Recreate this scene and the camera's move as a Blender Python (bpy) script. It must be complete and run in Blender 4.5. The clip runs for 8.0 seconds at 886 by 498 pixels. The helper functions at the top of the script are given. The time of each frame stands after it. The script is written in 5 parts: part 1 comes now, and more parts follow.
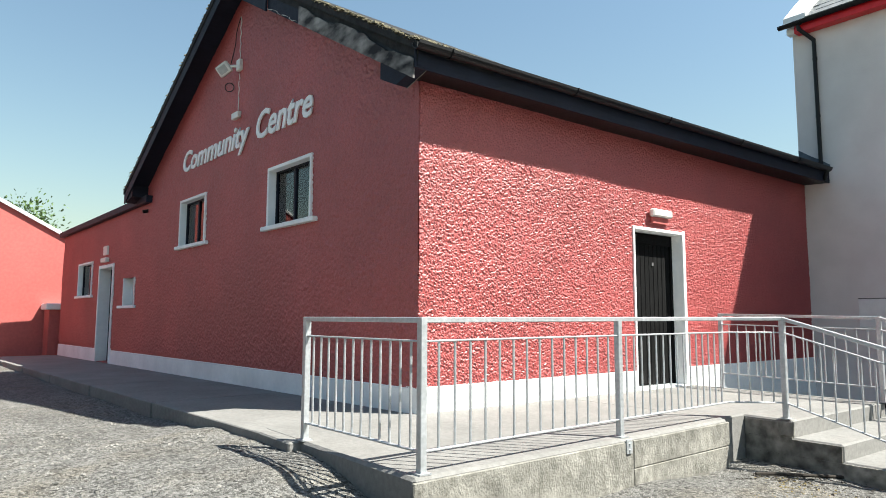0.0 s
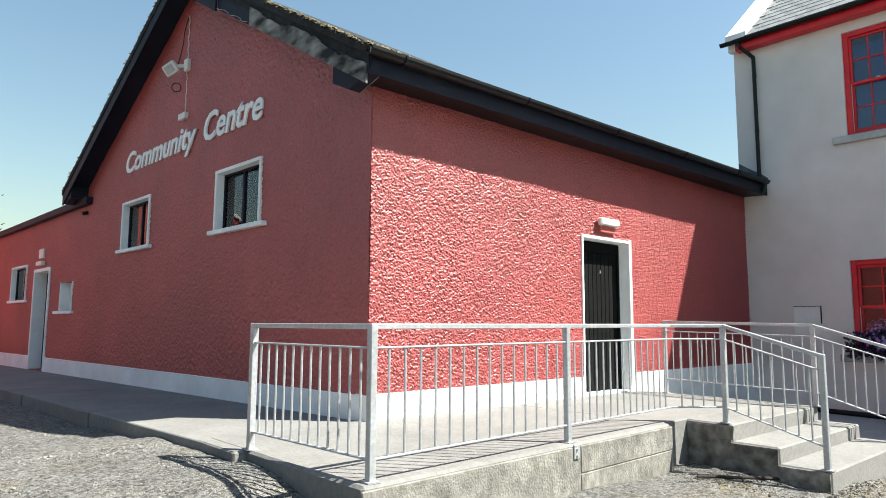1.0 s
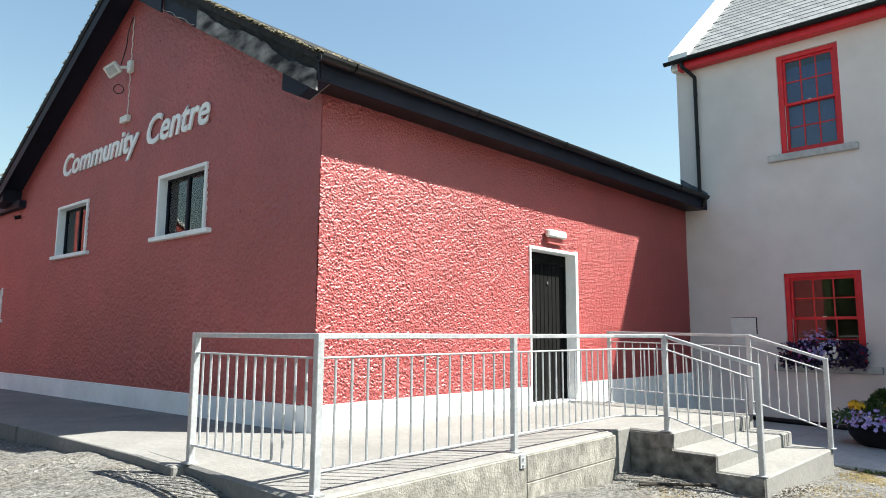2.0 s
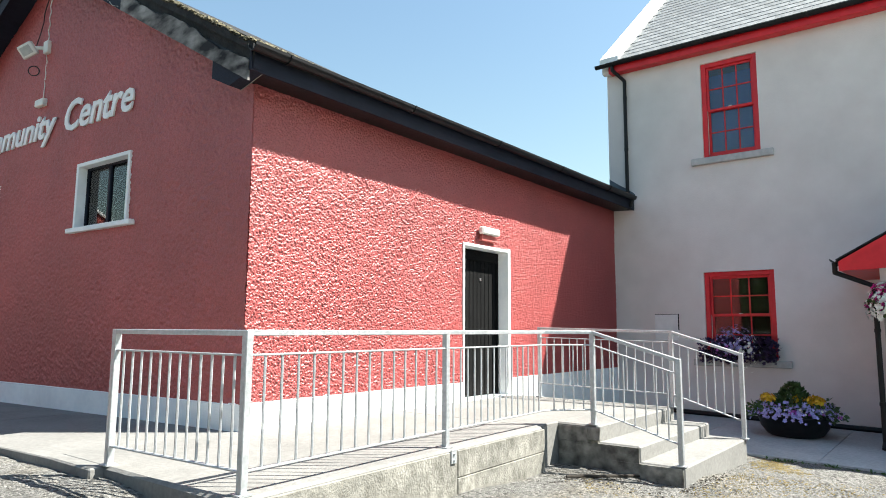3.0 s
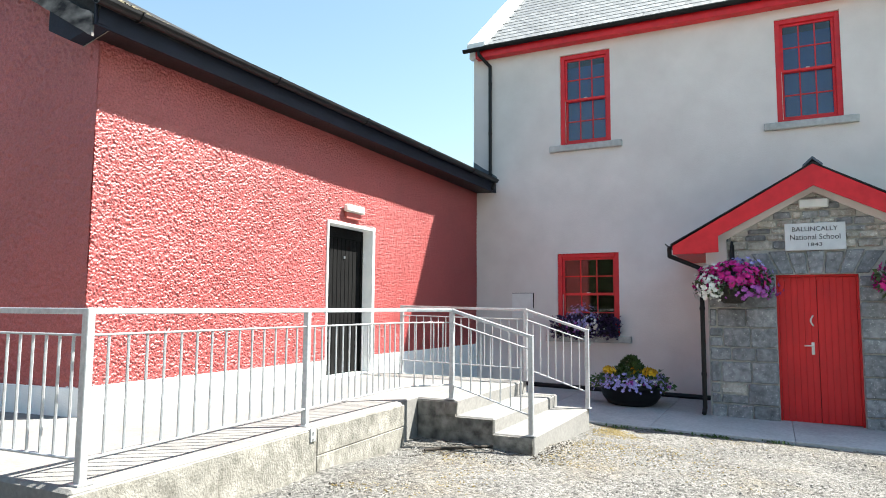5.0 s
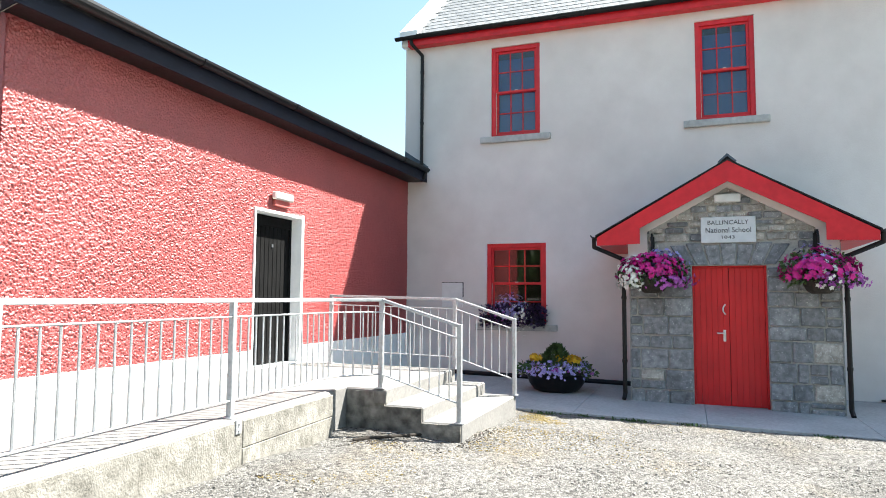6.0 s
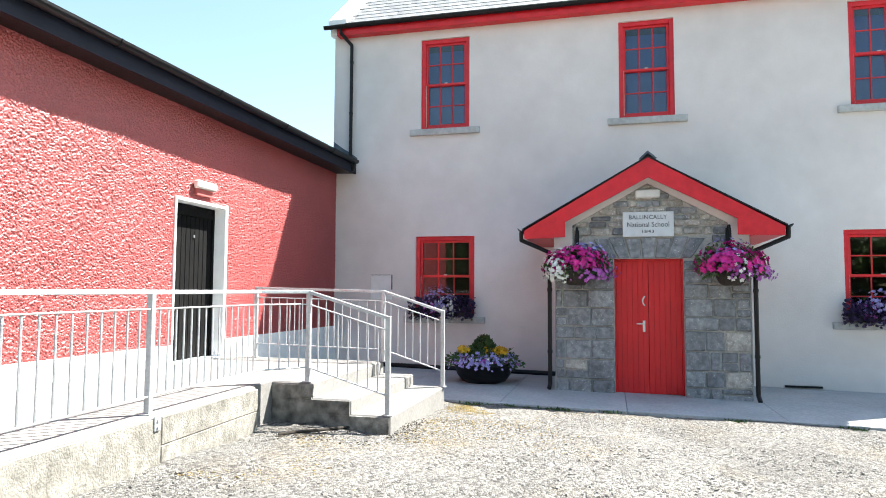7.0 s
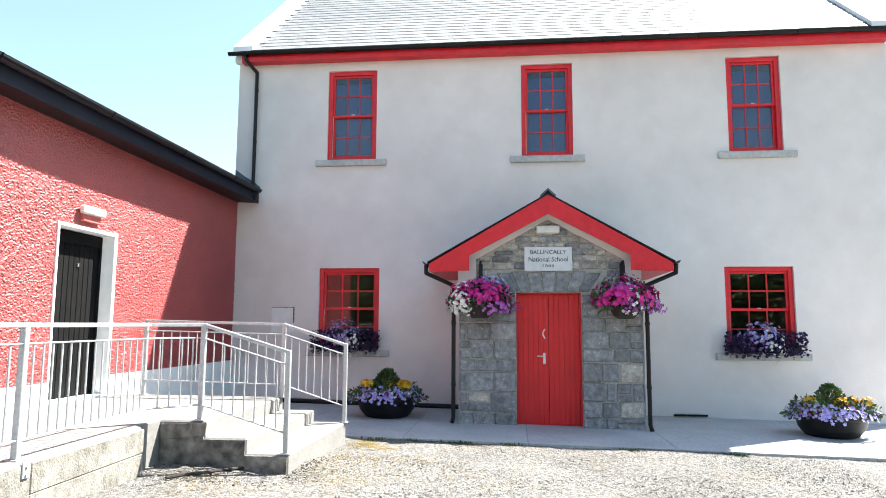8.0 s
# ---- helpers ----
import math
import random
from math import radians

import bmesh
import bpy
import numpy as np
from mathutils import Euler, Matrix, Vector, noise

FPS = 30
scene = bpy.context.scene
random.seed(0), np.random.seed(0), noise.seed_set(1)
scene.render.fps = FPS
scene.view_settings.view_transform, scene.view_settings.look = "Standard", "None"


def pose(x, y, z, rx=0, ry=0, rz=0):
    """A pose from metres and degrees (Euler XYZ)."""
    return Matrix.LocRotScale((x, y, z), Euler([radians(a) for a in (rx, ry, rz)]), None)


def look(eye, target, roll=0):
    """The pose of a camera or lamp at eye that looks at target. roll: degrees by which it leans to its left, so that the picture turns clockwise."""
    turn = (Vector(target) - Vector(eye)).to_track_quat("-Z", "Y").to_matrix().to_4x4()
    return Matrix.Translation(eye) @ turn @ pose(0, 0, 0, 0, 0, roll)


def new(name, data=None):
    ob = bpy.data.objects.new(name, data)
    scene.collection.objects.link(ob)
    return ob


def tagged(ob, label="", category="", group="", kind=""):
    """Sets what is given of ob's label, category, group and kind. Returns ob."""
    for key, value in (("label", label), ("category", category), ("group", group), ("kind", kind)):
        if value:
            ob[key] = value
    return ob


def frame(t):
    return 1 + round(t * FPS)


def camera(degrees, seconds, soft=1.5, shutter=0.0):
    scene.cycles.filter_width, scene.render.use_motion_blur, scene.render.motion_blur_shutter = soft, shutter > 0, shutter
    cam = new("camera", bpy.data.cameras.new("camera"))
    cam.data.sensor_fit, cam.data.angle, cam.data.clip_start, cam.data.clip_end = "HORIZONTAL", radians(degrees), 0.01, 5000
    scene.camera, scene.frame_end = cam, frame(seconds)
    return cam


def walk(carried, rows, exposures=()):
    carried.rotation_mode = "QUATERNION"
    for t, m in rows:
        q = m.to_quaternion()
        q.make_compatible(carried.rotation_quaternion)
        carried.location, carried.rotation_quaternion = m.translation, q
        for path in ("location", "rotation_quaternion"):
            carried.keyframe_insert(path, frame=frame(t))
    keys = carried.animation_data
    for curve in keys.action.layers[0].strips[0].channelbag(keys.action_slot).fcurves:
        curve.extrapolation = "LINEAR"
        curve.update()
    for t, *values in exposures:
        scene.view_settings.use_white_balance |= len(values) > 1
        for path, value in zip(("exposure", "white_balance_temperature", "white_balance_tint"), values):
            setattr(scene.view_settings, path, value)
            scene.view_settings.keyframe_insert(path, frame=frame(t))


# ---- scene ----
cam = camera(67.7, 8.0, soft=0.95)
PATH = [
    (0, (-3.753, -5.274, 0.874), (-2.54, -3.696, 1.08), 0.2),
    (0.5, (-3.764, -5.276, 0.877), (-2.496, -3.743, 1.088), 0.2),
    (1, (-3.75, -5.268, 0.874), (-2.426, -3.787, 1.1), 0.3),
    (2.3, (-3.741, -5.269, 0.872), (-2.274, -3.935, 1.131), 0.4),
    (2.5, (-3.739, -5.264, 0.872), (-2.245, -3.959, 1.129), 0.4),
    (3, (-3.737, -5.267, 0.877), (-2.175, -4.043, 1.123), 0.4),
    (3.5, (-3.733, -5.267, 0.88), (-2.11, -4.122, 1.11), 0.4),
    (4, (-3.74, -5.271, 0.875), (-2.056, -4.214, 1.089), 0.4),
    (4.5, (-3.741, -5.283, 0.875), (-2.006, -4.308, 1.074), 0.4),
    (6, (-3.761, -5.305, 0.89), (-1.892, -4.61, 1.04), 0.4),
    (6.5, (-3.748, -5.29, 0.874), (-1.845, -4.69, 1.011), 0.4),
    (7, (-3.747, -5.295, 0.871), (-1.812, -4.805, 1.003), 0.3),
    (7.5, (-3.735, -5.296, 0.872), (-1.775, -4.929, 1.02), 0.3),
    (8, (-3.726, -5.304, 0.875), (-1.751, -5.095, 1.106), 0.3),
]
walk(cam, [(t, look(eye, target, roll)) for t, eye, target, roll in PATH],
     exposures=[(0.0, 1.46, 6500, 5), (2.5, 1.71, 6500, 5), (4.5, 1.95, 6500, 6), (6.5, 2.21, 6500, 8), (8.0, 2.30, 6500, 9)])

# ---- sun and sky ----
SUN = Vector((0.45, -0.585, 1.0)).normalized()
world = bpy.data.worlds.new("world")
scene.world = world
world.use_nodes = True
wn = world.node_tree
sky = wn.nodes.new("ShaderNodeTexSky")
sky.sky_type = "NISHITA"
sky.sun_disc = False
sky.sun_elevation = math.asin(SUN.z)
sky.sun_rotation = math.atan2(SUN.x, SUN.y)
sky.air_density, sky.dust_density, sky.ozone_density = 1.7, 1.0, 0.3
cast = wn.nodes.new("ShaderNodeVectorMath")
cast.operation = "MULTIPLY"
cast.inputs[1].default_value = (0.94, 1.03, 1.11)
wn.links.new(sky.outputs[0], cast.inputs[0])
wn.links.new(cast.outputs[0], wn.nodes["Background"].inputs[0])
wn.nodes["Background"].inputs[1].default_value = 0.051
sun = new("sun", bpy.data.lights.new("sun", "SUN"))
sun.data.energy, sun.data.angle, sun.data.color = 5.15, radians(0.53), (1.0, 0.96, 0.9)
sun.matrix_world = look(SUN * 50, (0, 0, 0))


# ---- materials ----
def mat(name, c1, c2, scale=30.0, rough=0.8, bump=0.2, bscale=80.0, big=0.8, bigdark=0.25, metal=0.0, rand=0.0, spec=0.5, stretch=(1, 1, 1), depth=0.01, span=(0.3, 0.7), lichen=0.0):
    """Two colours mixed by fine grain, slow stains over them, fine relief, and a tone of its own for each piece."""
    m = bpy.data.materials.new(name)
    m.use_nodes = True
    n, l = m.node_tree.nodes, m.node_tree.links
    b = n["Principled BSDF"]
    tc = n.new("ShaderNodeTexCoord")
    mp = n.new("ShaderNodeMapping")
    mp.inputs["Scale"].default_value = stretch
    l.new(tc.outputs["Object"], mp.inputs[0])
    fine = n.new("ShaderNodeTexNoise")
    fine.inputs["Scale"].default_value, fine.inputs["Detail"].default_value = scale, 6
    l.new(mp.outputs[0], fine.inputs["Vector"])
    ramp = n.new("ShaderNodeMapRange")
    ramp.inputs[1].default_value, ramp.inputs[2].default_value = span
    l.new(fine.outputs[0], ramp.inputs[0])
    mix = n.new("ShaderNodeMix")
    mix.data_type = "RGBA"
    mix.inputs[6].default_value, mix.inputs[7].default_value = (*c1, 1), (*c2, 1)
    l.new(ramp.outputs[0], mix.inputs[0])
    grain = mix.outputs[2]
    if lichen:
        spots = n.new("ShaderNodeTexNoise")
        spots.inputs["Scale"].default_value, spots.inputs["Detail"].default_value, spots.inputs["Roughness"].default_value = 34, 8, 0.75
        l.new(tc.outputs["Object"], spots.inputs["Vector"])
        edge = n.new("ShaderNodeMapRange")
        edge.inputs[1].default_value, edge.inputs[2].default_value = 0.66 - lichen, 0.70 - lichen
        l.new(spots.outputs[0], edge.inputs[0])
        crust = n.new("ShaderNodeMix")
        crust.data_type = "RGBA"
        crust.inputs[7].default_value = (0.66, 0.66, 0.63, 1)
        l.new(edge.outputs[0], crust.inputs[0])
        l.new(grain, crust.inputs[6])
        grain = crust.outputs[2]
    slow = n.new("ShaderNodeTexNoise")
    slow.inputs["Scale"].default_value, slow.inputs["Detail"].default_value, slow.inputs["Roughness"].default_value = big, 5, 0.6
    l.new(tc.outputs["Object"], slow.inputs["Vector"])
    tone = n.new("ShaderNodeMapRange")
    tone.inputs[1].default_value, tone.inputs[2].default_value = 0.3, 0.7
    tone.inputs[3].default_value, tone.inputs[4].default_value = 1 - bigdark, 1 + bigdark * 0.5
    l.new(slow.outputs[0], tone.inputs[0])
    info = n.new("ShaderNodeObjectInfo")
    own = n.new("ShaderNodeMapRange")
    own.inputs[3].default_value, own.inputs[4].default_value = 1 - rand, 1 + rand
    l.new(info.outputs["Random"], own.inputs[0])
    mul = n.new("ShaderNodeMath")
    mul.operation = "MULTIPLY"
    l.new(tone.outputs[0], mul.inputs[0])
    l.new(own.outputs[0], mul.inputs[1])
    sc = n.new("ShaderNodeVectorMath")
    sc.operation = "SCALE"
    l.new(grain, sc.inputs[0])
    l.new(mul.outputs[0], sc.inputs["Scale"])
    l.new(sc.outputs[0], b.inputs["Base Color"])
    rr = n.new("ShaderNodeMapRange")
    rr.inputs[3].default_value, rr.inputs[4].default_value = max(0.02, rough - 0.12), min(1, rough + 0.08)
    l.new(fine.outputs[0], rr.inputs[0])
    l.new(rr.outputs[0], b.inputs["Roughness"])
    b.inputs["Metallic"].default_value = metal
    b.inputs["Specular IOR Level"].default_value = spec
    if bump:
        bn = n.new("ShaderNodeTexNoise")
        bn.inputs["Scale"].default_value, bn.inputs["Detail"].default_value = bscale, 5
        l.new(mp.outputs[0], bn.inputs["Vector"])
        bp = n.new("ShaderNodeBump")
        bp.inputs["Strength"].default_value, bp.inputs["Distance"].default_value = bump, depth
        l.new(bn.outputs[0], bp.inputs["Height"])
        l.new(bp.outputs[0], b.inputs["Normal"])
    return m



def glossed(m, share, rough):
    """An even gloss over a painted surface, the same at every slant."""
    n, l = m.node_tree.nodes, m.node_tree.links
    shine, both = n.new("ShaderNodeBsdfGlossy"), n.new("ShaderNodeMixShader")
    shine.inputs["Roughness"].default_value, both.inputs[0].default_value = rough, share
    l.new(n["Bump"].outputs[0], shine.inputs["Normal"])
    l.new(n["Principled BSDF"].outputs[0], both.inputs[1])
    l.new(shine.outputs[0], both.inputs[2])
    l.new(both.outputs[0], n["Material Output"].inputs[0])


RED_WALL = mat("red_roughcast", (0.285, 0.036, 0.036), (0.475, 0.088, 0.084), 60, 0.5, 0.35, 140, 0.7, 0.2, spec=0.05)
glossed(RED_WALL, 0.10, 0.46)
PALE_RED = mat("faded_red_paint", (0.42, 0.095, 0.085), (0.50, 0.12, 0.105), 12, 0.8, 0.3, 60, 0.5, 0.15)
WHITE = mat("white_masonry_paint", (0.83, 0.84, 0.84), (0.89, 0.89, 0.875), 14, 0.7, 0.25, 70, 1.5, 0.12)
RENDER_WALL = mat("grey_lime_render", (0.72, 0.66, 0.627), (0.775, 0.717, 0.685), 2.5, 0.9, 0.35, 45, 0.6, 0.10)
CONCRETE = mat("weathered_concrete", (0.165, 0.16, 0.15), (0.225, 0.218, 0.206), 26, 0.9, 0.4, 70, 1.3, 0.2)
# Stains, plus the shade of the step side put into the colour.
CONC_DARK = mat("stained_shade_dark_concrete", (0.07, 0.065, 0.055), (0.30, 0.285, 0.25), 9, 0.92, 0.8, 40, 2.2, 0.4)
CONC_FACE = mat("streaked_concrete_face", (0.12, 0.112, 0.094), (0.275, 0.262, 0.23), 13, 0.92, 0.9, 60, 3.0, 0.42, stretch=(1.1, 1.1, 0.8), span=(0.22, 0.62))
PAVE = mat("brushed_concrete_paving", (0.34, 0.345, 0.345), (0.45, 0.455, 0.45), 22, 0.85, 0.35, 90, 0.9, 0.2, rand=0.05)
STONES = mat("loose_stone", (0.10, 0.095, 0.085), (0.30, 0.285, 0.26), 6, 0.9, 0.3, 60, 40, 0.4)
GALV = mat("galvanised_steel", (0.40, 0.415, 0.43), (0.54, 0.555, 0.57), 35, 0.5, 0.12, 120, 5, 0.15, metal=0.55)
BLACK = mat("black_gloss_plastic", (0.005, 0.005, 0.006), (0.010, 0.010, 0.011), 20, 0.5, 0.05, 60, 4, 0.2, spec=0.3)
FASCIA = mat("dark_navy_painted_board", (0.006, 0.008, 0.017), (0.012, 0.016, 0.030), 12, 0.65, 0.3, 50, 3, 0.3, spec=0.25, stretch=(0.3, 3, 3))
ROTTED = mat("flaking_board", (0.008, 0.008, 0.01), (0.30, 0.285, 0.27), 2.4, 0.9, 0.05, 60, 5, 0.4, span=(0.40, 0.64), stretch=(1.0, 1.0, 2.4))
PALE_TRIM = mat("bare_timber_edge", (0.16, 0.14, 0.12), (0.34, 0.31, 0.27), 30, 0.85, 0.3, 60, 3, 0.3)
MOSS = mat("moss_and_lichen", (0.035, 0.03, 0.016), (0.19, 0.165, 0.10), 40, 0.95, 0.8, 60, 6, 0.4)
RED_GLOSS = mat("red_gloss_paint", (0.62, 0.010, 0.020), (0.70, 0.016, 0.028), 8, 0.45, 0.12, 40, 2, 0.12)
RED_DOOR = mat("red_door_paint", (0.58, 0.010, 0.012), (0.68, 0.016, 0.018), 6, 0.55, 0.2, 40, 2, 0.12, stretch=(3, 3, 0.4))
DARK_DOOR = mat("black_stained_timber", (0.0025, 0.0025, 0.003), (0.009, 0.009, 0.009), 10, 0.85, 0.5, 40, 3, 0.4, spec=0.12, stretch=(5, 5, 0.4))
SLATE = mat("grey_roof_slate", (0.16, 0.167, 0.17), (0.25, 0.255, 0.255), 10, 0.62, 0.3, 60, 1, 0.15, rand=0.14)
TILE = mat("dark_roof_sheet", (0.014, 0.014, 0.015), (0.04, 0.04, 0.04), 10, 0.85, 0.5, 50, 1, 0.3, spec=0.2)
LIMESTONE = mat("grey_limestone_block", (0.145, 0.151, 0.158), (0.39, 0.398, 0.405), 14, 0.85, 1.0, 30, 3, 0.35, rand=0.22, span=(0.3, 0.8), lichen=0.07)
RUBBLE = mat("brown_rubble_stone", (0.30, 0.275, 0.23), (0.50, 0.47, 0.42), 16, 0.88, 0.9, 30, 4, 0.3, rand=0.25, lichen=0.10)
MORTAR = mat("lime_mortar", (0.36, 0.345, 0.315), (0.52, 0.50, 0.46), 25, 0.95, 0.7, 60, 2, 0.2)
SILL = mat("limestone_sill", (0.40, 0.40, 0.39), (0.54, 0.54, 0.52), 12, 0.85, 0.4, 50, 2, 0.2)
PLASTIC = mat("cream_plastic", (0.70, 0.69, 0.64), (0.76, 0.75, 0.70), 8, 0.4, 0.0, 40, 2, 0.08)
LEAD = mat("lead_flashing", (0.06, 0.075, 0.10), (0.11, 0.135, 0.165), 10, 0.55, 0.4, 30, 4, 0.3, metal=0.2)
ALU = mat("aluminium", (0.55, 0.56, 0.58), (0.65, 0.66, 0.68), 20, 0.35, 0.05, 60, 4, 0.1, metal=0.8)
LEAF = mat("green_leaf", (0.035, 0.075, 0.018), (0.085, 0.15, 0.035), 9, 0.6, 0.0, 40, 6, 0.3, rand=0.2)
TREE_LEAF = mat("ash_leaf", (0.05, 0.10, 0.02), (0.12, 0.19, 0.05), 2, 0.6, 0.0, 40, 0.8, 0.35)
BARK = mat("bark", (0.09, 0.07, 0.05), (0.16, 0.13, 0.10), 12, 0.9, 0.8, 30, 2, 0.3)
SOIL = mat("dark_compost", (0.02, 0.015, 0.01), (0.05, 0.04, 0.03), 30, 0.95, 0.8, 60, 3, 0.3)
WEED = mat("dry_moss", (0.16, 0.115, 0.035), (0.27, 0.21, 0.085), 30, 0.95, 0.6, 60, 3, 0.3)
# Near-black colour puts the gloom of the unlit rooms into the plaster.
ROOM = mat("gloom_toned_plaster", (0.03, 0.03, 0.033), (0.045, 0.045, 0.05), 5, 0.9, 0.0, 40, 1, 0.2)
# Blue of the reflected sky, painted on sheets behind the upper panes.
PANE_BLUE = mat("blue_reflection_backing", (0.012, 0.11, 0.46), (0.02, 0.14, 0.52), 30, 0.8, 0.1, 90, 2, 0.1)


def petal(name, c, c2):
    return mat(name, c, c2, 14, 0.55, 0.0, 40, 8, 0.25)


P_MAGENTA = petal("magenta_petal", (0.52, 0.003, 0.18), (0.74, 0.02, 0.33))
P_PURPLE = petal("purple_petal", (0.34, 0.045, 0.36), (0.52, 0.15, 0.54))
P_DARK = petal("deep_violet_petal", (0.018, 0.008, 0.045), (0.05, 0.02, 0.10))
P_BLUE = petal("lavender_petal", (0.24, 0.21, 0.52), (0.46, 0.42, 0.74))
P_WHITE = petal("white_petal", (0.72, 0.72, 0.66), (0.82, 0.82, 0.76))
P_YELLOW = petal("yellow_petal", (0.72, 0.38, 0.012), (0.80, 0.52, 0.02))


def glass_material():
    m = bpy.data.materials.new("window_glass")
    m.use_nodes = True
    n, l = m.node_tree.nodes, m.node_tree.links
    n.remove(n["Principled BSDF"])
    gl, tr, mx, fr = n.new("ShaderNodeBsdfGlossy"), n.new("ShaderNodeBsdfTransparent"), n.new("ShaderNodeMixShader"), n.new("ShaderNodeFresnel")
    gl.inputs["Roughness"].default_value = 0.015
    tr.inputs[0].default_value = (0.72, 0.77, 0.80, 1)
    fr.inputs[0].default_value = 1.68
    l.new(fr.outputs[0], mx.inputs[0])
    l.new(tr.outputs[0], mx.inputs[1])
    l.new(gl.outputs[0], mx.inputs[2])
    l.new(mx.outputs[0], n["Material Output"].inputs[0])
    return m


GLASS = glass_material()


def gravel_material():
    """Chippings: cells of many greys at two sizes, with dusty and darker patches."""
    m = bpy.data.materials.new("crushed_limestone")
    m.use_nodes = True
    n, l = m.node_tree.nodes, m.node_tree.links
    b = n["Principled BSDF"]
    tc = n.new("ShaderNodeTexCoord")
    vals, heights = [], []
    for scale in (42.0, 105.0):
        v = n.new("ShaderNodeTexVoronoi")
        v.inputs["Scale"].default_value = scale
        l.new(tc.outputs["Object"], v.inputs["Vector"])
        sep = n.new("ShaderNodeSeparateColor")
        l.new(v.outputs["Color"], sep.inputs[0])
        vals.append(sep.outputs[0])
        heights.append(v.outputs["Distance"])
    mix = n.new("ShaderNodeMath")
    mix.operation = "MULTIPLY"
    l.new(vals[0], mix.inputs[0])
    l.new(vals[1], mix.inputs[1])
    slow = n.new("ShaderNodeTexNoise")
    slow.inputs["Scale"].default_value, slow.inputs["Detail"].default_value = 0.7, 6
    l.new(tc.outputs["Object"], slow.inputs["Vector"])
    ramp = n.new("ShaderNodeMix")
    ramp.data_type = "RGBA"
    ramp.inputs[6].default_value, ramp.inputs[7].default_value = (0.04, 0.038, 0.035, 1), (0.32, 0.31, 0.29, 1)
    sq = n.new("ShaderNodeMath")
    sq.operation = "POWER"
    sq.inputs[1].default_value = 0.6
    l.new(mix.outputs[0], sq.inputs[0])
    l.new(sq.outputs[0], ramp.inputs[0])
    tone = n.new("ShaderNodeMapRange")
    tone.inputs[1].default_value, tone.inputs[2].default_value, tone.inputs[3].default_value, tone.inputs[4].default_value = 0.3, 0.7, 0.74, 1.12
    l.new(slow.outputs[0], tone.inputs[0])
    sc = n.new("ShaderNodeVectorMath")
    sc.operation = "SCALE"
    warm = n.new("ShaderNodeTexNoise")
    warm.inputs["Scale"].default_value, warm.inputs["Detail"].default_value, warm.inputs["Roughness"].default_value = 1.1, 7, 0.65
    shift = n.new("ShaderNodeVectorMath")
    shift.inputs[1].default_value = (13.0, 7.0, 3.0)
    l.new(tc.outputs["Object"], shift.inputs[0])
    l.new(shift.outputs[0], warm.inputs["Vector"])
    patch = n.new("ShaderNodeMapRange")
    patch.inputs[1].default_value, patch.inputs[2].default_value, patch.inputs[4].default_value = 0.5, 0.68, 0.75
    l.new(warm.outputs[0], patch.inputs[0])
    dust = n.new("ShaderNodeMix")
    dust.data_type, dust.blend_type = "RGBA", "MULTIPLY"
    dust.inputs[7].default_value = (1.0, 0.91, 0.76, 1)
    l.new(patch.outputs[0], dust.inputs[0])
    l.new(ramp.outputs[2], dust.inputs[6])
    l.new(dust.outputs[2], sc.inputs[0])
    l.new(tone.outputs[0], sc.inputs["Scale"])
    l.new(sc.outputs[0], b.inputs["Base Color"])
    b.inputs["Roughness"].default_value = 0.95
    b.inputs["Specular IOR Level"].default_value = 0.25
    add = n.new("ShaderNodeMath")
    add.operation = "ADD"
    l.new(heights[0], add.inputs[0])
    l.new(heights[1], add.inputs[1])
    bp = n.new("ShaderNodeBump")
    bp.invert = True
    bp.inputs["Strength"].default_value, bp.inputs["Distance"].default_value = 0.8, 0.012
    l.new(add.outputs[0], bp.inputs["Height"])
    l.new(bp.outputs[0], b.inputs["Normal"])
    return m


GRAVEL = gravel_material()

# ---- building blocks ----
rng = np.random.default_rng(7)
rnd = random.Random(11)


SET = Matrix()  # set-out of the building in hand


def box(bm, x0, x1, y0, y1, z0, z1, bevel=0.0):
    """Adds a box; with a bevel its edges are chamfered."""
    m = Matrix.LocRotScale(((x0 + x1) / 2, (y0 + y1) / 2, (z0 + z1) / 2), None, (abs(x1 - x0), abs(y1 - y0), abs(z1 - z0)))
    vs = bmesh.ops.create_cube(bm, size=1, matrix=m)["verts"]
    if bevel:
        es = list({e for v in vs for e in v.link_edges})
        bmesh.ops.bevel(bm, geom=es, offset=bevel, segments=1, affect="EDGES", profile=0.5)


def prism(bm, outline, y0, y1):
    """An outline in x and z, pushed from y0 to y1."""
    a = [bm.verts.new((x, y0, z)) for x, z in outline]
    b = [bm.verts.new((x, y1, z)) for x, z in outline]
    n = len(outline)
    bm.faces.new(a)
    bm.faces.new(b[::-1])
    for i in range(n):
        bm.faces.new((a[i], b[i], b[(i + 1) % n], a[(i + 1) % n]))
    bmesh.ops.recalc_face_normals(bm, faces=bm.faces)


def rod(bm, a, b, r, sides=8):
    a, b = Vector(a), Vector(b)
    m = Matrix.Translation((a + b) / 2) @ (b - a).to_track_quat("Z", "Y").to_matrix().to_4x4()
    bmesh.ops.create_cone(bm, cap_ends=True, segments=sides, radius1=r, radius2=r, depth=(b - a).length, matrix=m)


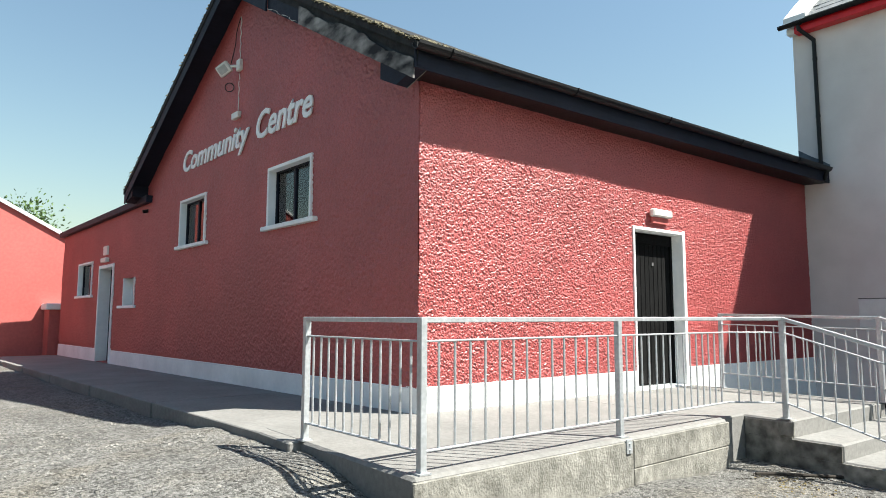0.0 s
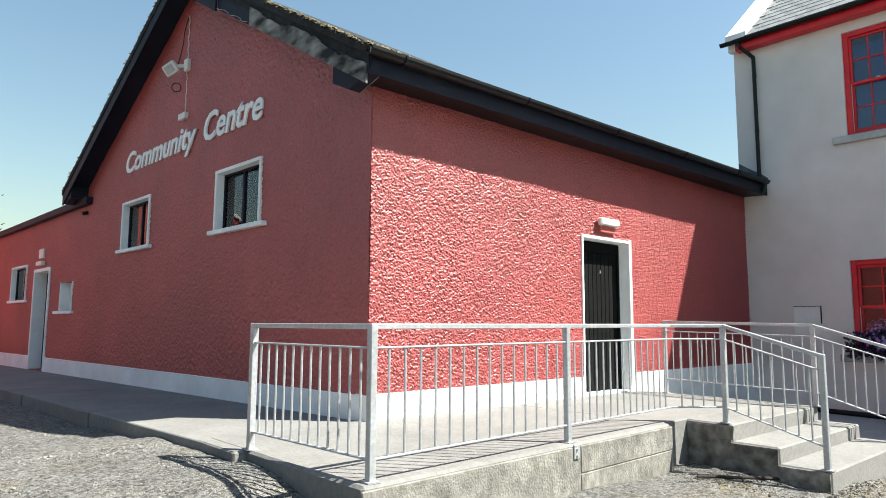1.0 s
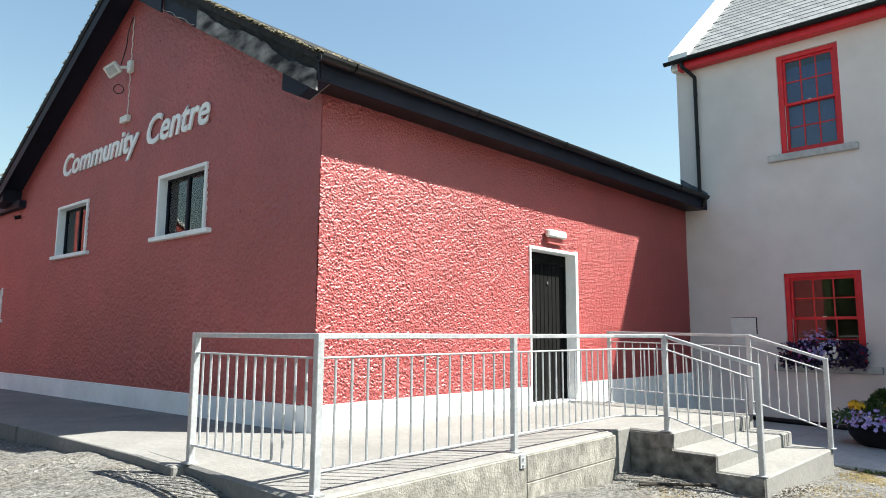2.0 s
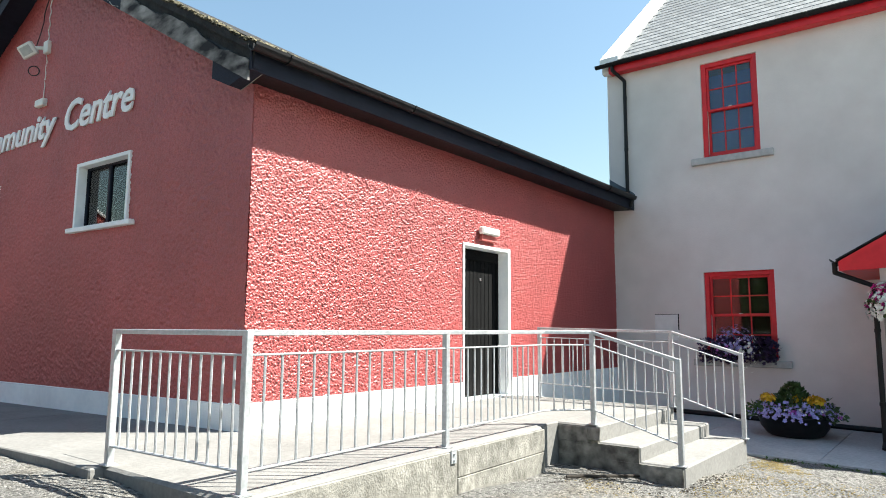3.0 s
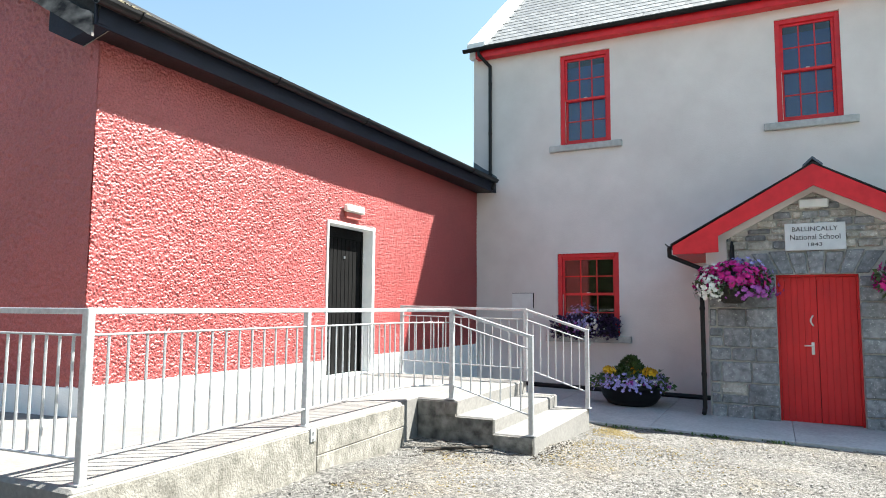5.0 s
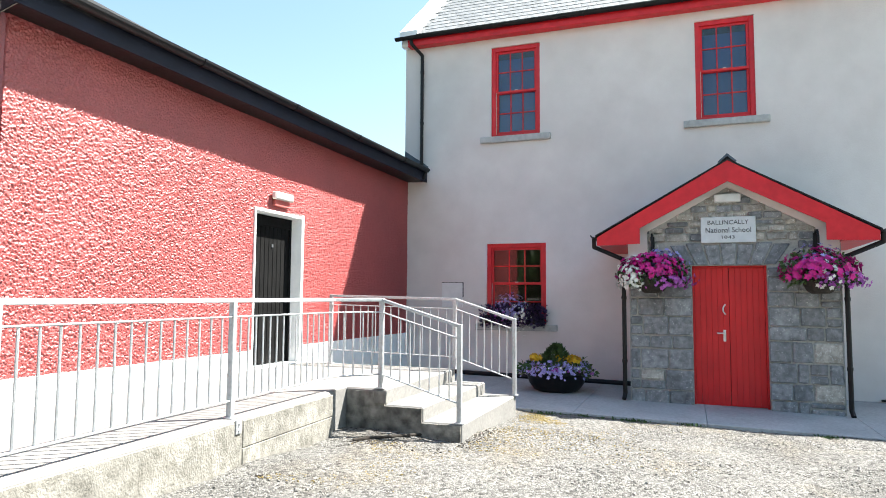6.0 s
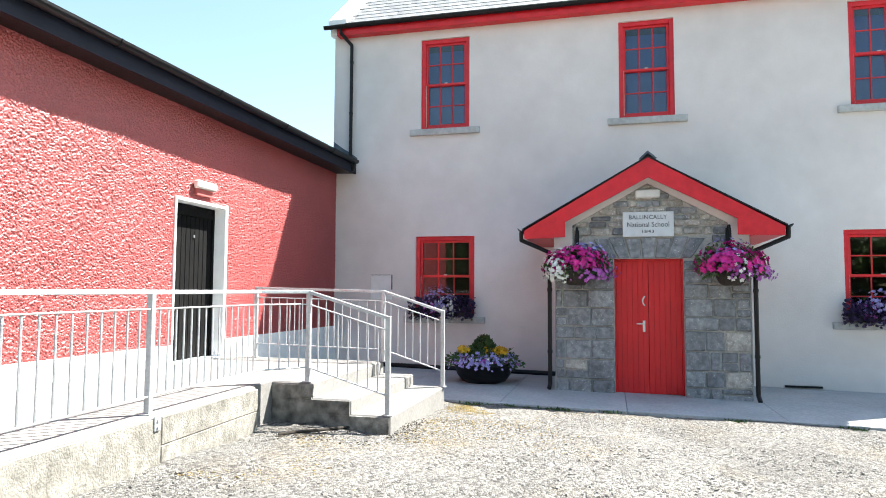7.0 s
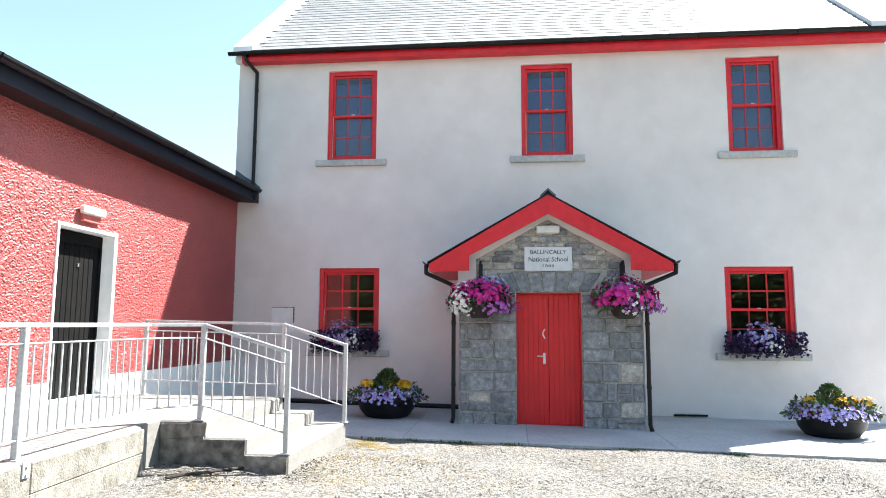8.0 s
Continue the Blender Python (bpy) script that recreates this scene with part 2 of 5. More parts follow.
def bar(bm, a, b, w, h, bevel=0.004):
    """A rectangular section from a to b, w across and h high."""
    a, b = Vector(a), Vector(b)
    d = (b - a).normalized()
    side = Vector((-d.y, d.x, 0))
    side = side.normalized() if side.length > 0.01 else Vector((1, 0, 0))
    up = d.cross(side) * -1
    rot = Matrix((side, d, up)).transposed().to_4x4()
    m = Matrix.Translation((a + b) / 2) @ rot @ Matrix.Diagonal((w, (b - a).length, h, 1))
    vs = bmesh.ops.create_cube(bm, size=1, matrix=m)["verts"]
    if bevel:
        bmesh.ops.bevel(bm, geom=list({e for v in vs for e in v.link_edges}), offset=bevel, segments=1, affect="EDGES", profile=0.5)
    bmesh.ops.recalc_face_normals(bm, faces=bm.faces)


def pipe(bm, points, r, sides=10):
    for p, q in zip(points, points[1:]):
        rod(bm, p, q, r, sides)
    for p in points[1:-1]:
        bmesh.ops.create_uvsphere(bm, u_segments=sides, v_segments=6, radius=r * 1.04, matrix=Matrix.Translation(p))


def thing(name, at, label, category, group="", kind=""):
    e = new(name)
    e.empty_display_size = 0.1
    e.location = SET @ Vector(at)
    return tagged(e, label, category, group, kind)


def under(ob, parent):
    if parent is not None:
        ob.parent = parent
        base = Matrix.Translation(parent.location)
        ob.matrix_parent_inverse = base.inverted() if parent.type == "EMPTY" and parent.parent is None else Matrix()
    return ob


def part(name, bm, material, parent=None, label="", m=None, smooth=False):
    bm.transform(SET @ m if m is not None else SET)
    me = bpy.data.meshes.new(name)
    bm.to_mesh(me)
    bm.free()
    me.materials.append(material)
    if smooth:
        me.polygons.foreach_set("use_smooth", [True] * len(me.polygons))
    ob = under(new(name, me), parent)
    if label:
        ob["label"] = label
    return ob


def solid(name, boxes, material, parent=None, label="", m=None, bevel=0.0):
    bm = bmesh.new()
    for b in boxes:
        box(bm, *b, bevel=bevel)
    return part(name, bm, material, parent, label, m)


def mesh_of(name, verts, faces, material, parent=None, label="", smooth=False):
    me = bpy.data.meshes.new(name)
    me.from_pydata(verts, [], faces)
    me.materials.append(material)
    if smooth:
        me.polygons.foreach_set("use_smooth", [True] * len(me.polygons))
    ob = under(new(name, me), parent)
    if label:
        ob["label"] = label
    return ob


def wall_frame(origin, degrees):
    """Local x runs along a wall (at 0 degrees along world y), local y points out of it (along world -x), z is up."""
    return Matrix.Translation(origin) @ Matrix.Rotation(radians(90 + degrees), 4, "Z")


GABLE = wall_frame((0, 0, 0), 3)
SIDE = wall_frame((0, 0, 0), 90.65)
FRONT = wall_frame((9.13, 0, 0), 0)
PORCH = wall_frame((7.26, 0, 0), 0)


def lumps(nx, nz, step, sizes):
    """A field of lumps: white noise, softened to each of the given widths in metres."""
    out = np.zeros((nz, nx))
    fx, fz = np.fft.fftfreq(nx, step)[None, :], np.fft.fftfreq(nz, step)[:, None]
    for width, amp in sizes:
        f = np.fft.ifft2(np.fft.fft2(rng.normal(size=(nz, nx))) * np.exp(-((fx ** 2 + fz ** 2) * (width * 2.2) ** 2))).real
        out += amp * f / f.std()
    return out


def skin(name, s0, s1, z0, top, step, sizes, holes, m, material, parent, label=""):
    """The rough outer coat of a wall: a relief sheet over s0..s1 and z0..top(s), left open at the holes."""
    zmax = max(top(s) for s in np.linspace(s0, s1, 60))
    nx, nz = int((s1 - s0) / step) + 1, int((zmax - z0) / step) + 1
    relief = lumps(nx, nz, step, sizes)
    relief = np.maximum(relief, -1.2 * sum(a for w, a in sizes)) + 0.004
    S, Z = np.meshgrid(np.linspace(s0, s1, nx), np.linspace(z0, zmax, nz))
    T = np.array([top(s) for s in S[0]])
    Zc = np.minimum(Z, T[None, :])
    mid_s, mid_z = (S[:-1, :-1] + S[1:, 1:]) / 2, (Z[:-1, :-1] + Z[1:, 1:]) / 2
    keep = mid_z < (T[None, :-1] + T[None, 1:]) / 2 + step * 0.5
    for a, b, c, d in holes:
        keep &= ~((mid_s > a) & (mid_s < b) & (mid_z > c) & (mid_z < d))
    co = np.stack([S, relief, Zc, np.ones_like(S)], -1).reshape(-1, 4) @ np.array(m).T
    idx = np.arange(nx * nz).reshape(nz, nx)
    quads = np.stack([idx[:-1, :-1], idx[1:, :-1], idx[1:, 1:], idx[:-1, 1:]], -1)[keep]
    used = np.unique(quads)
    remap = np.zeros(nx * nz, int)
    remap[used] = np.arange(len(used))
    return mesh_of(name, co[used, :3].tolist(), remap[quads].tolist(), material, parent, label, smooth=True)


def walled(name, s0, s1, z0, z1, thick, holes, m, material, parent, label="", face=0.0):
    """The body of a wall with real openings, cut into blocks round them."""
    ss = sorted({s0, s1, *[h[0] for h in holes], *[h[1] for h in holes]})
    zs = sorted({z0, z1, *[h[2] for h in holes], *[h[3] for h in holes]})
    bm = bmesh.new()
    for a, b in zip(ss, ss[1:]):
        start = None
        for c, d in zip(zs, zs[1:]):
            hole = any(h[0] <= a + 1e-5 and b <= h[1] + 1e-5 and h[2] <= c + 1e-5 and d <= h[3] + 1e-5 for h in holes)
            if not hole:
                start = c if start is None else start
                end = d
            if (hole or d == zs[-1]) and start is not None:
                box(bm, a, b, -thick, face, start, end)
                start = None
    bmesh.ops.remove_doubles(bm, verts=bm.verts, dist=1e-5)
    return part(name, bm, material, parent, label, m)


def written(text, size, material, parent, m, depth=0.02, slant=0.0, width=None, name="lettering", bold=0.0):
    """Raised letters in the built-in font; local x to the reader's right, y out of the wall, z up; turned into a mesh."""
    cu = bpy.data.curves.new("letters", "FONT")
    cu.body, cu.size, cu.extrude, cu.shear, cu.offset = text, size, depth / 2, slant, bold
    cu.align_x = "CENTER"
    cu.resolution_u = 3
    tmp = new("letters", cu)
    bpy.context.view_layer.update()
    me = bpy.data.meshes.new_from_object(tmp.evaluated_get(bpy.context.evaluated_depsgraph_get()))
    bpy.data.objects.remove(tmp)
    xs = [v.co.x for v in me.vertices]
    k = width / (max(xs) - min(xs)) if width else 1.0
    mid = (max(xs) + min(xs)) / 2
    for v in me.vertices:
        v.co = SET @ m @ Vector((-(v.co.x - mid) * k, v.co.z + depth / 2, v.co.y))
    me.flip_normals()
    me.materials.clear()
    me.materials.append(material)
    return under(new(name, me), parent)

# ---- ground ----
GROUND_KEYS = ((-1.7, -0.6, -0.12), (-1.7, 0.6, -0.11), (-1.9, 1.4, -0.22), (-2.0, 3, -0.25), (-2.4, 8, -0.28), (-2.4, 15, -0.3), (-1.6, -2.2, -0.28), (0.4, -2.05, -0.43),
               (2.2, -2.05, -0.47), (2.5, -3.3, -0.52), (4.7, -3.4, -0.6), (5.1, -4.4, -0.71), (5.1, -6, -0.75), (5.0, -8.8, -0.80), (4.8, -12.7, -0.87), (-3.8, -5.3, -0.62), (0, -6, -0.64),
               (-6, -1, -0.34), (-8, 6, -0.34), (0, -12, -0.85), (-10, -8, -0.65))
GK = np.array(GROUND_KEYS)


def ground_height(x, y):
    x, y = np.asarray(x, float), np.asarray(y, float)
    w = 1.0 / (((x[..., None] - GK[:, 0]) ** 2 + (y[..., None] - GK[:, 1]) ** 2) + 0.15) ** 1.7
    yard = (w * GK[:, 2]).sum(-1) / w.sum(-1)
    edge = 0.0326 + 0.9628 * (-0.61 + 0.019 * (y + 0.2) / 0.9628) - 0.035
    k = np.clip((x - 3.9) / 1.2, 0, 1) * np.clip((-2.9 - y) / 0.5, 0, 1)
    return yard + (edge - yard) * k * k * (3 - 2 * k)


def uneven_axis(lo, hi, step, far):
    mid = np.arange(lo, hi + step / 2, step)
    out = step * 1.5 ** np.arange(1, 40)
    out = np.cumsum(out)
    out = out[out < far]
    return np.concatenate([(lo - out)[::-1], mid, hi + out])


gx, gy = uneven_axis(-5.0, 7.0, 0.045, 1500), uneven_axis(-9.5, 3.0, 0.045, 1500)
GX, GY = np.meshgrid(gx, gy)
GZ = ground_height(GX, GY)
near = ((GX > -5.5) & (GX < 7.5) & (GY > -10) & (GY < 3.5)).astype(float)
GZ += near * (lumps(len(gx), len(gy), 0.045, [(0.05, 0.003), (0.5, 0.008)]))
GZ -= 0.06 * ((GX > 5.45) & (GX < 20))
gidx = np.arange(GX.size).reshape(GX.shape)
ground = mesh_of("ground", np.stack([GX, GY, GZ], -1).reshape(-1, 3).tolist(),
                 np.stack([gidx[:-1, :-1], gidx[:-1, 1:], gidx[1:, 1:], gidx[1:, :-1]], -1).reshape(-1, 4).tolist(), GRAVEL, smooth=True)
tagged(ground, "pale grey crushed limestone yard with loose chippings", "gravel yard", kind="structure")


def stone_scatter(name, spots, smallest, largest, material, label, category):
    """Many loose angular stones in one mesh."""
    base = np.array([(-1, -1, -0.5), (1, -0.8, -0.5), (0.9, 1, -0.5), (-0.8, 0.9, -0.5), (-0.6, -0.5, 0.55), (0.6, -0.6, 0.4), (0.5, 0.6, 0.6), (-0.5, 0.5, 0.35)])
    fs = np.array([(0, 1, 5, 4), (1, 2, 6, 5), (2, 3, 7, 6), (3, 0, 4, 7), (4, 5, 6, 7)])
    n = len(spots)
    size = smallest + (largest - smallest) * rng.random(n) ** 3
    ang = rng.random(n) * 6.283
    v = base[None] * (0.7 + 0.6 * rng.random((n, 8, 3))) * (size[:, None, None] * np.stack([np.ones(n), 0.6 + 0.4 * rng.random(n), 0.45 + 0.4 * rng.random(n)], -1)[:, None, :])
    c, s = np.cos(ang)[:, None], np.sin(ang)[:, None]
    w = np.stack([v[..., 0] * c - v[..., 1] * s + spots[:, None, 0], v[..., 0] * s + v[..., 1] * c + spots[:, None, 1], v[..., 2] + spots[:, None, 2] + size[:, None] * 0.15], -1)
    f = fs[None] + 8 * np.arange(n)[:, None, None]
    return tagged(mesh_of(name, w.reshape(-1, 3).tolist(), f.reshape(-1, 4).tolist(), material), label, category, kind="stuff")


def on_yard(x, y):
    """True where the yard is open gravel."""
    slab = (x > -1.56) & (x < 2.2) & (y > -2.08)
    step_block = (x > 2.15) & (y > -3.2)
    path = (x > -1.75 - 0.05 * np.maximum(y, 0)) & (y > -0.6)
    return ~(slab | step_block | path | (x > 5.28))


px, py = rng.uniform(-4.6, 6, 60000), rng.uniform(-9.2, 3.2, 60000)
ok = on_yard(px, py) & ((np.abs(px + 3.8) > 0.5) | (np.abs(py + 5.3) > 0.5))
px, py = px[ok], py[ok]
stone_scatter("gravel", np.stack([px, py, ground_height(px, py)], -1), 0.004, 0.015, STONES, "loose grey and buff limestone chippings on the yard", "gravel")

# ---- concrete ramp, landing and steps ----
PLAT = -0.05


def pav_z(y):
    return -0.61 + 0.019 * y


def front_y(x):
    """The front line of the landing, drawing in a little towards the steps."""
    return -2.075 + 0.036 * (x + 1.5)


landing = thing("landing", (0.5, -1, -0.4), "raised concrete landing with stained shuttered edge along the red hall", "landing")
bm = bmesh.new()
box(bm, -1.5, 2.12, -2.05, 0.0, -0.75, PLAT, 0.02)
for v in bm.verts:
    if v.co.y < -1:
        v.co.y = front_y(v.co.x) + (v.co.y + 2.05)
    else:
        v.co.y += 0.1
part("slab", bm, CONCRETE, landing)
bm = bmesh.new()
box(bm, 2.12, 4.76, -1.86, 0.1, -0.75, PLAT - 0.002, 0.012)
part("slab", bm, CONCRETE, landing)
# shuttered faces set just proud of the slab, with two pour lines
for x0, x1, z0, z1 in ((0.636, 2.13, -0.75, -0.29), (0.636, 2.13, -0.286, -0.075), (-1.508, 0.63, -0.75, -0.075)):
    bm = bmesh.new()
    box(bm, x0, x1, -0.012, 0.01, z0, z1, 0.006)
    for v in bm.verts:
        v.co.y += front_y(v.co.x)
    part("front_face", bm, CONC_FACE, landing, "board-marked concrete face with stains")
steps = thing("entrance_steps", (3.6, -2.6, -0.6), "three worn concrete steps up to the landing", "steps")
for name, y0, y1, top in (("top_step", -2.32, -1.83, PLAT - 0.006), ("step", -2.74, -2.3, -0.215), ("step", -3.16, -2.7, -0.36)):
    bm = bmesh.new()
    box(bm, 2.58, 4.78, y0, y1, -0.8, top, 0.016)
    part(name, bm, CONCRETE, steps)
# side of the steps: stained, and coloured darker to give its shade
bm = bmesh.new()
box(bm, 2.568, 2.582, -3.15, -1.87, -0.8, -0.375)
box(bm, 2.568, 2.582, -2.73, -1.87, -0.372, -0.23)
box(bm, 2.568, 2.582, -2.31, -1.87, -0.227, -0.085)
part("side_face", bm, CONC_DARK, steps, "stained concrete side of the steps, darkened for its shade")

# path along the gable, falling gently away from the corner
path = thing("gable_path", (-1, 7, -0.2), "grey concrete path along the foot of the gable wall", "path", kind="structure")
for i in range(6):
    s0, s1 = 0.02 + i * 2.75, 0.02 + (i + 1) * 2.75 - 0.012
    bm = bmesh.new()
    box(bm, s0, s1, 0.0, 1.6 + 0.012 * i, -0.5, -0.055, 0.008)
    for v in bm.verts:
        v.co.z -= 0.0105 * v.co.x
    part("path_slab", bm, CONCRETE, path, m=GABLE)
bm = bmesh.new()
box(bm, -1.6, -0.1, -0.6, 0.1, -0.5, PLAT - 0.004, 0.012)
part("path_slab", bm, CONCRETE, path)

# school pavement
SCHOOL = Matrix.Translation((-0.1399, -0.1962, 0.0326)) @ Matrix.Diagonal((0.9628, 0.9628, 0.9628, 1))
SET = SCHOOL
pavement = thing("pavement", (7.4, -6, -0.7), "pale concrete pavement in front of the school", "pavement", kind="structure")
edges = (-0.02, -2.0, -3.75, -5.5, -7.5, -10.0, -12.6, -15.0)
for a, b in zip(edges, edges[1:]):
    bm = bmesh.new()
    box(bm, 5.65, 9.13, b + 0.002, a - 0.002, -0.12, 0.0, 0.006)
    for v in bm.verts:
        v.co.z += pav_z(v.co.y)
    part("paving_bay", bm, PAVE, pavement)
bm = bmesh.new()
box(bm, 5.1, 5.64, -1.9, -0.02, -0.12, 0.0, 0.01)
for v in bm.verts:
    v.co.z += pav_z(v.co.y)
part("paving_bay", bm, PAVE, pavement)

# ---- community hall ----
SET = Matrix()
H_END = 8.655
hall = thing("community_hall", (4.5, 4.5, -0.2), "long red roughcast hall with white plinth and dark eaves", "hall")
G_W2, G_W1 = (2.15, 3.3, 2.1, 2.88), (5.63, 6.77, 2.1, 2.88)
G_LOW, G_DOOR, G_W3 = (12.95, 14.33, 1.39, 2.19), (11.02, 12.17, -0.17, 2.0), (9.36, 10.14, 1.1, 1.685)
RIDGE_S, RIDGE_Z = 4.28, 6.15
EAVE_R, EAVE_L = (-0.38, 3.46), (9.28, 3.435)


def rake(s):
    """The top line of the roof verge."""
    if s < RIDGE_S:
        return EAVE_R[1] + (RIDGE_Z - EAVE_R[1]) * (s - EAVE_R[0]) / (RIDGE_S - EAVE_R[0])
    return EAVE_L[1] + (RIDGE_Z - EAVE_L[1]) * (EAVE_L[0] - s) / (EAVE_L[0] - RIDGE_S)


def gable_top(s):
    return max(3.14, rake(s) - 0.2) if s < 9.1 else 3.14


gable_holes = [G_W2, G_W1, G_LOW, G_DOOR, G_W3]
walled("gable_wall", 0.3, 16.4, -0.6, 3.1, 0.3, gable_holes, GABLE, RED_WALL, hall, face=-0.012)
bm = bmesh.new()
prism(bm, [(0.25, 3.1), (9.0, 3.1), (9.0, rake(9.0) - 0.2), (RIDGE_S, RIDGE_Z - 0.2), (0.25, rake(0.25) - 0.2)], -0.3, -0.012)
part("gable_head", bm, RED_WALL, hall, m=GABLE)
skin("gable_roughcast", 0.0, 16.4, 0.17, gable_top, 0.0145, [(0.011, 0.0045), (0.03, 0.0016), (0.5, 0.004)], gable_holes, GABLE, RED_WALL, hall, "dull red roughcast in shade")
B_DOOR = (-4.65, -3.48, PLAT, 2.055)
walled("side_wall", -H_END, -0.3, -0.8, 3.36, 0.3, [B_DOOR], SIDE, RED_WALL, hall, face=-0.014)
skin("side_roughcast", -H_END, 0.0, 0.197, lambda s: 3.36, 0.008, [(0.0044, 0.0056), (0.011, 0.002), (0.6, 0.004)], [B_DOOR], SIDE, RED_WALL, hall, "coarse red roughcast in sun")
solid("corner_core", [(-0.3, 0.0, -0.3, -0.016, -0.6, 3.36)], RED_WALL, hall, m=SIDE)
# plinth
bm = bmesh.new()
for a, b in ((0.0, 10.98), (12.21, 16.42)):
    box(bm, a, b, -0.2, 0.016, -0.6, 0.19, 0.006)
for v in bm.verts:
    if v.co.z > 0:
        v.co.z -= 0.006 * v.co.x
part("plinth", bm, WHITE, hall, "white painted plinth", m=GABLE)
bm = bmesh.new()
for a, b in ((-H_END, -4.645), (-3.495, 0.016)):
    box(bm, a, b, -0.2, 0.02, -0.85, 0.2, 0.006)
part("plinth", bm, WHITE, hall, "white painted plinth", m=SIDE)
# back and far walls that close the hall
solid("rear_wall", [(0.3, H_END, 8.5, 8.8, -0.8, 3.6)], RED_WALL, hall)
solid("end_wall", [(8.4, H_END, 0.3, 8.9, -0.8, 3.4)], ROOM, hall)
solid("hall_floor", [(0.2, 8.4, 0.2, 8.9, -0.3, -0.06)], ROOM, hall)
# roof: two pitched slopes
bm = bmesh.new()
prism(bm, [(EAVE_R[0], EAVE_R[1] - 0.09), (RIDGE_S, RIDGE_Z - 0.1), (EAVE_L[0], EAVE_L[1] - 0.09), EAVE_L, (RIDGE_S, RIDGE_Z), EAVE_R], 0.34, -8.62)
roof = part("roof", bm, TILE, hall, "dark mossy roof", m=GABLE)
# tile ends along the yard eave
for i in range(30):
    bm = bmesh.new()
    box(bm, EAVE_R[0] - 0.05, EAVE_R[0] + 0.3, -0.3 * i + 0.02, -0.3 * i + 0.31, 0.0, 0.022, 0.004)
    for v in bm.verts:
        v.co.z += rake(v.co.x) + 0.004
    part("eave_tile", bm, TILE, hall, m=GABLE)
spots = []
for i in range(2600):
    s = rnd.uniform(EAVE_R[0], RIDGE_S) if i % 3 else rnd.uniform(RIDGE_S, EAVE_L[0])
    spots.append(GABLE @ Vector((s, 0.345 - abs(rnd.gauss(0, 0.05)), rake(s) + rnd.uniform(-0.02, 0.015))))
for i in range(2400):
    k = abs(rnd.gauss(0, 0.13)) - 0.04
    spots.append(GABLE @ Vector((EAVE_R[0] + k, -rnd.uniform(-0.3, 8.4), rake(EAVE_R[0] + k) + 0.025)))
stone_scatter("roof_moss", np.array([tuple(p) for p in spots]), 0.006, 0.03, MOSS, "dry brown moss clumps on the hall roof edge", "moss")


def rake_board(name, s0, s1, hi, lo, o0, o1, material, label=""):
    bm = bmesh.new()
    prism(bm, [(s0, rake(s0) - lo), (s0, rake(s0) - hi), (s1, rake(s1) - hi), (s1, rake(s1) - lo)], o0, o1)
    part(name, bm, material, hall, label, m=GABLE)


# yard side of the verge: a dark ply edge, a board rotted through at its top edge, a set-back board and a sound one
rake_board("verge_edge", -0.34, RIDGE_S, 0.09, 0.2, 0.285, 0.3, TILE, "dark weathered edge of the roof deck")
bm = bmesh.new()
low, high = [], []
for i in range(47):
    q = -0.3 + 2.3 * i / 46
    gone = 0.03 * (1 + math.sin(5.1 * q + 0.6)) + 0.035 * noise.noise(Vector((q * 13, 0.4, 2.2))) + 0.05 * max(0.0, 0.25 - q)
    low.append((q, rake(q) - 0.385 - 0.006 * noise.noise(Vector((q * 14, 3.1, 0)))))
    high.append((q, rake(q) - 0.15 - max(0.0, gone)))
prism(bm, low + high[::-1], 0.303, 0.326)
part("bargeboard", bm, ROTTED, hall, "rotted bargeboard with flaking white paint", m=GABLE)
# black board gives the shade of the hollow by its colour
rake_board("backing_board", -0.2, 2.0, 0.19, 0.36, 0.28, 0.3, BLACK, "black board standing in for the shaded hollow behind the rotted board")
rake_board("bargeboard", 2.003, 2.93, 0.14, 0.39, 0.27, 0.295, FASCIA, "set-back navy bargeboard")
rake_board("bargeboard", 2.934, RIDGE_S, 0.1, 0.42, 0.3, 0.328, FASCIA, "navy painted bargeboard")
for k in range(5):
    q = 2.1 + 0.17 * k
    bm = bmesh.new()
    pipe(bm, [(q, 0.3, rake(q) - 0.36), (q + 0.09, 0.315, rake(q) - 0.33 + 0.03 * (k % 2)), (q + 0.2, 0.3, rake(q + 0.2) - 0.37)], 0.0022, 5)
    part("loose_wire", bm, PLASTIC, hall, "thin pale wire hanging along the verge", m=GABLE)
rake_board("bargeboard", RIDGE_S + 0.002, EAVE_L[0] - 0.02, 0.095, 0.3, 0.3, 0.325, FASCIA, "navy painted bargeboard")
rake_board("verge_soffit", 0.05, RIDGE_S, 0.22, 0.245, 0.0, 0.3, FASCIA)
rake_board("verge_soffit", RIDGE_S + 0.002, 9.0, 0.2, 0.225, 0.0, 0.3, FASCIA)
bm = bmesh.new()
prism(bm, [(0.27, 3.27), (0.0, 3.14), (-0.34, 3.24), (-0.34, 3.36), (0.27, 3.62)], 0.16, 0.299)
part("eave_box", bm, FASCIA, hall, "navy boxed eave end", m=GABLE)
bm = bmesh.new()
bar(bm, (-0.005, 0.168, 3.134), (-0.33, 0.168, 3.231), 0.006, 0.005, 0.001)
part("soffit_trim", bm, PALE_TRIM, hall, "thin bare timber edge of the boxed eave", m=GABLE)
bm = bmesh.new()
prism(bm, [(8.8, 3.25), (9.24, 3.17), (9.24, 3.36), (8.8, 3.55)], -0.15, 0.299)
part("eave_box", bm, FASCIA, hall, "navy boxed eave end", m=GABLE)
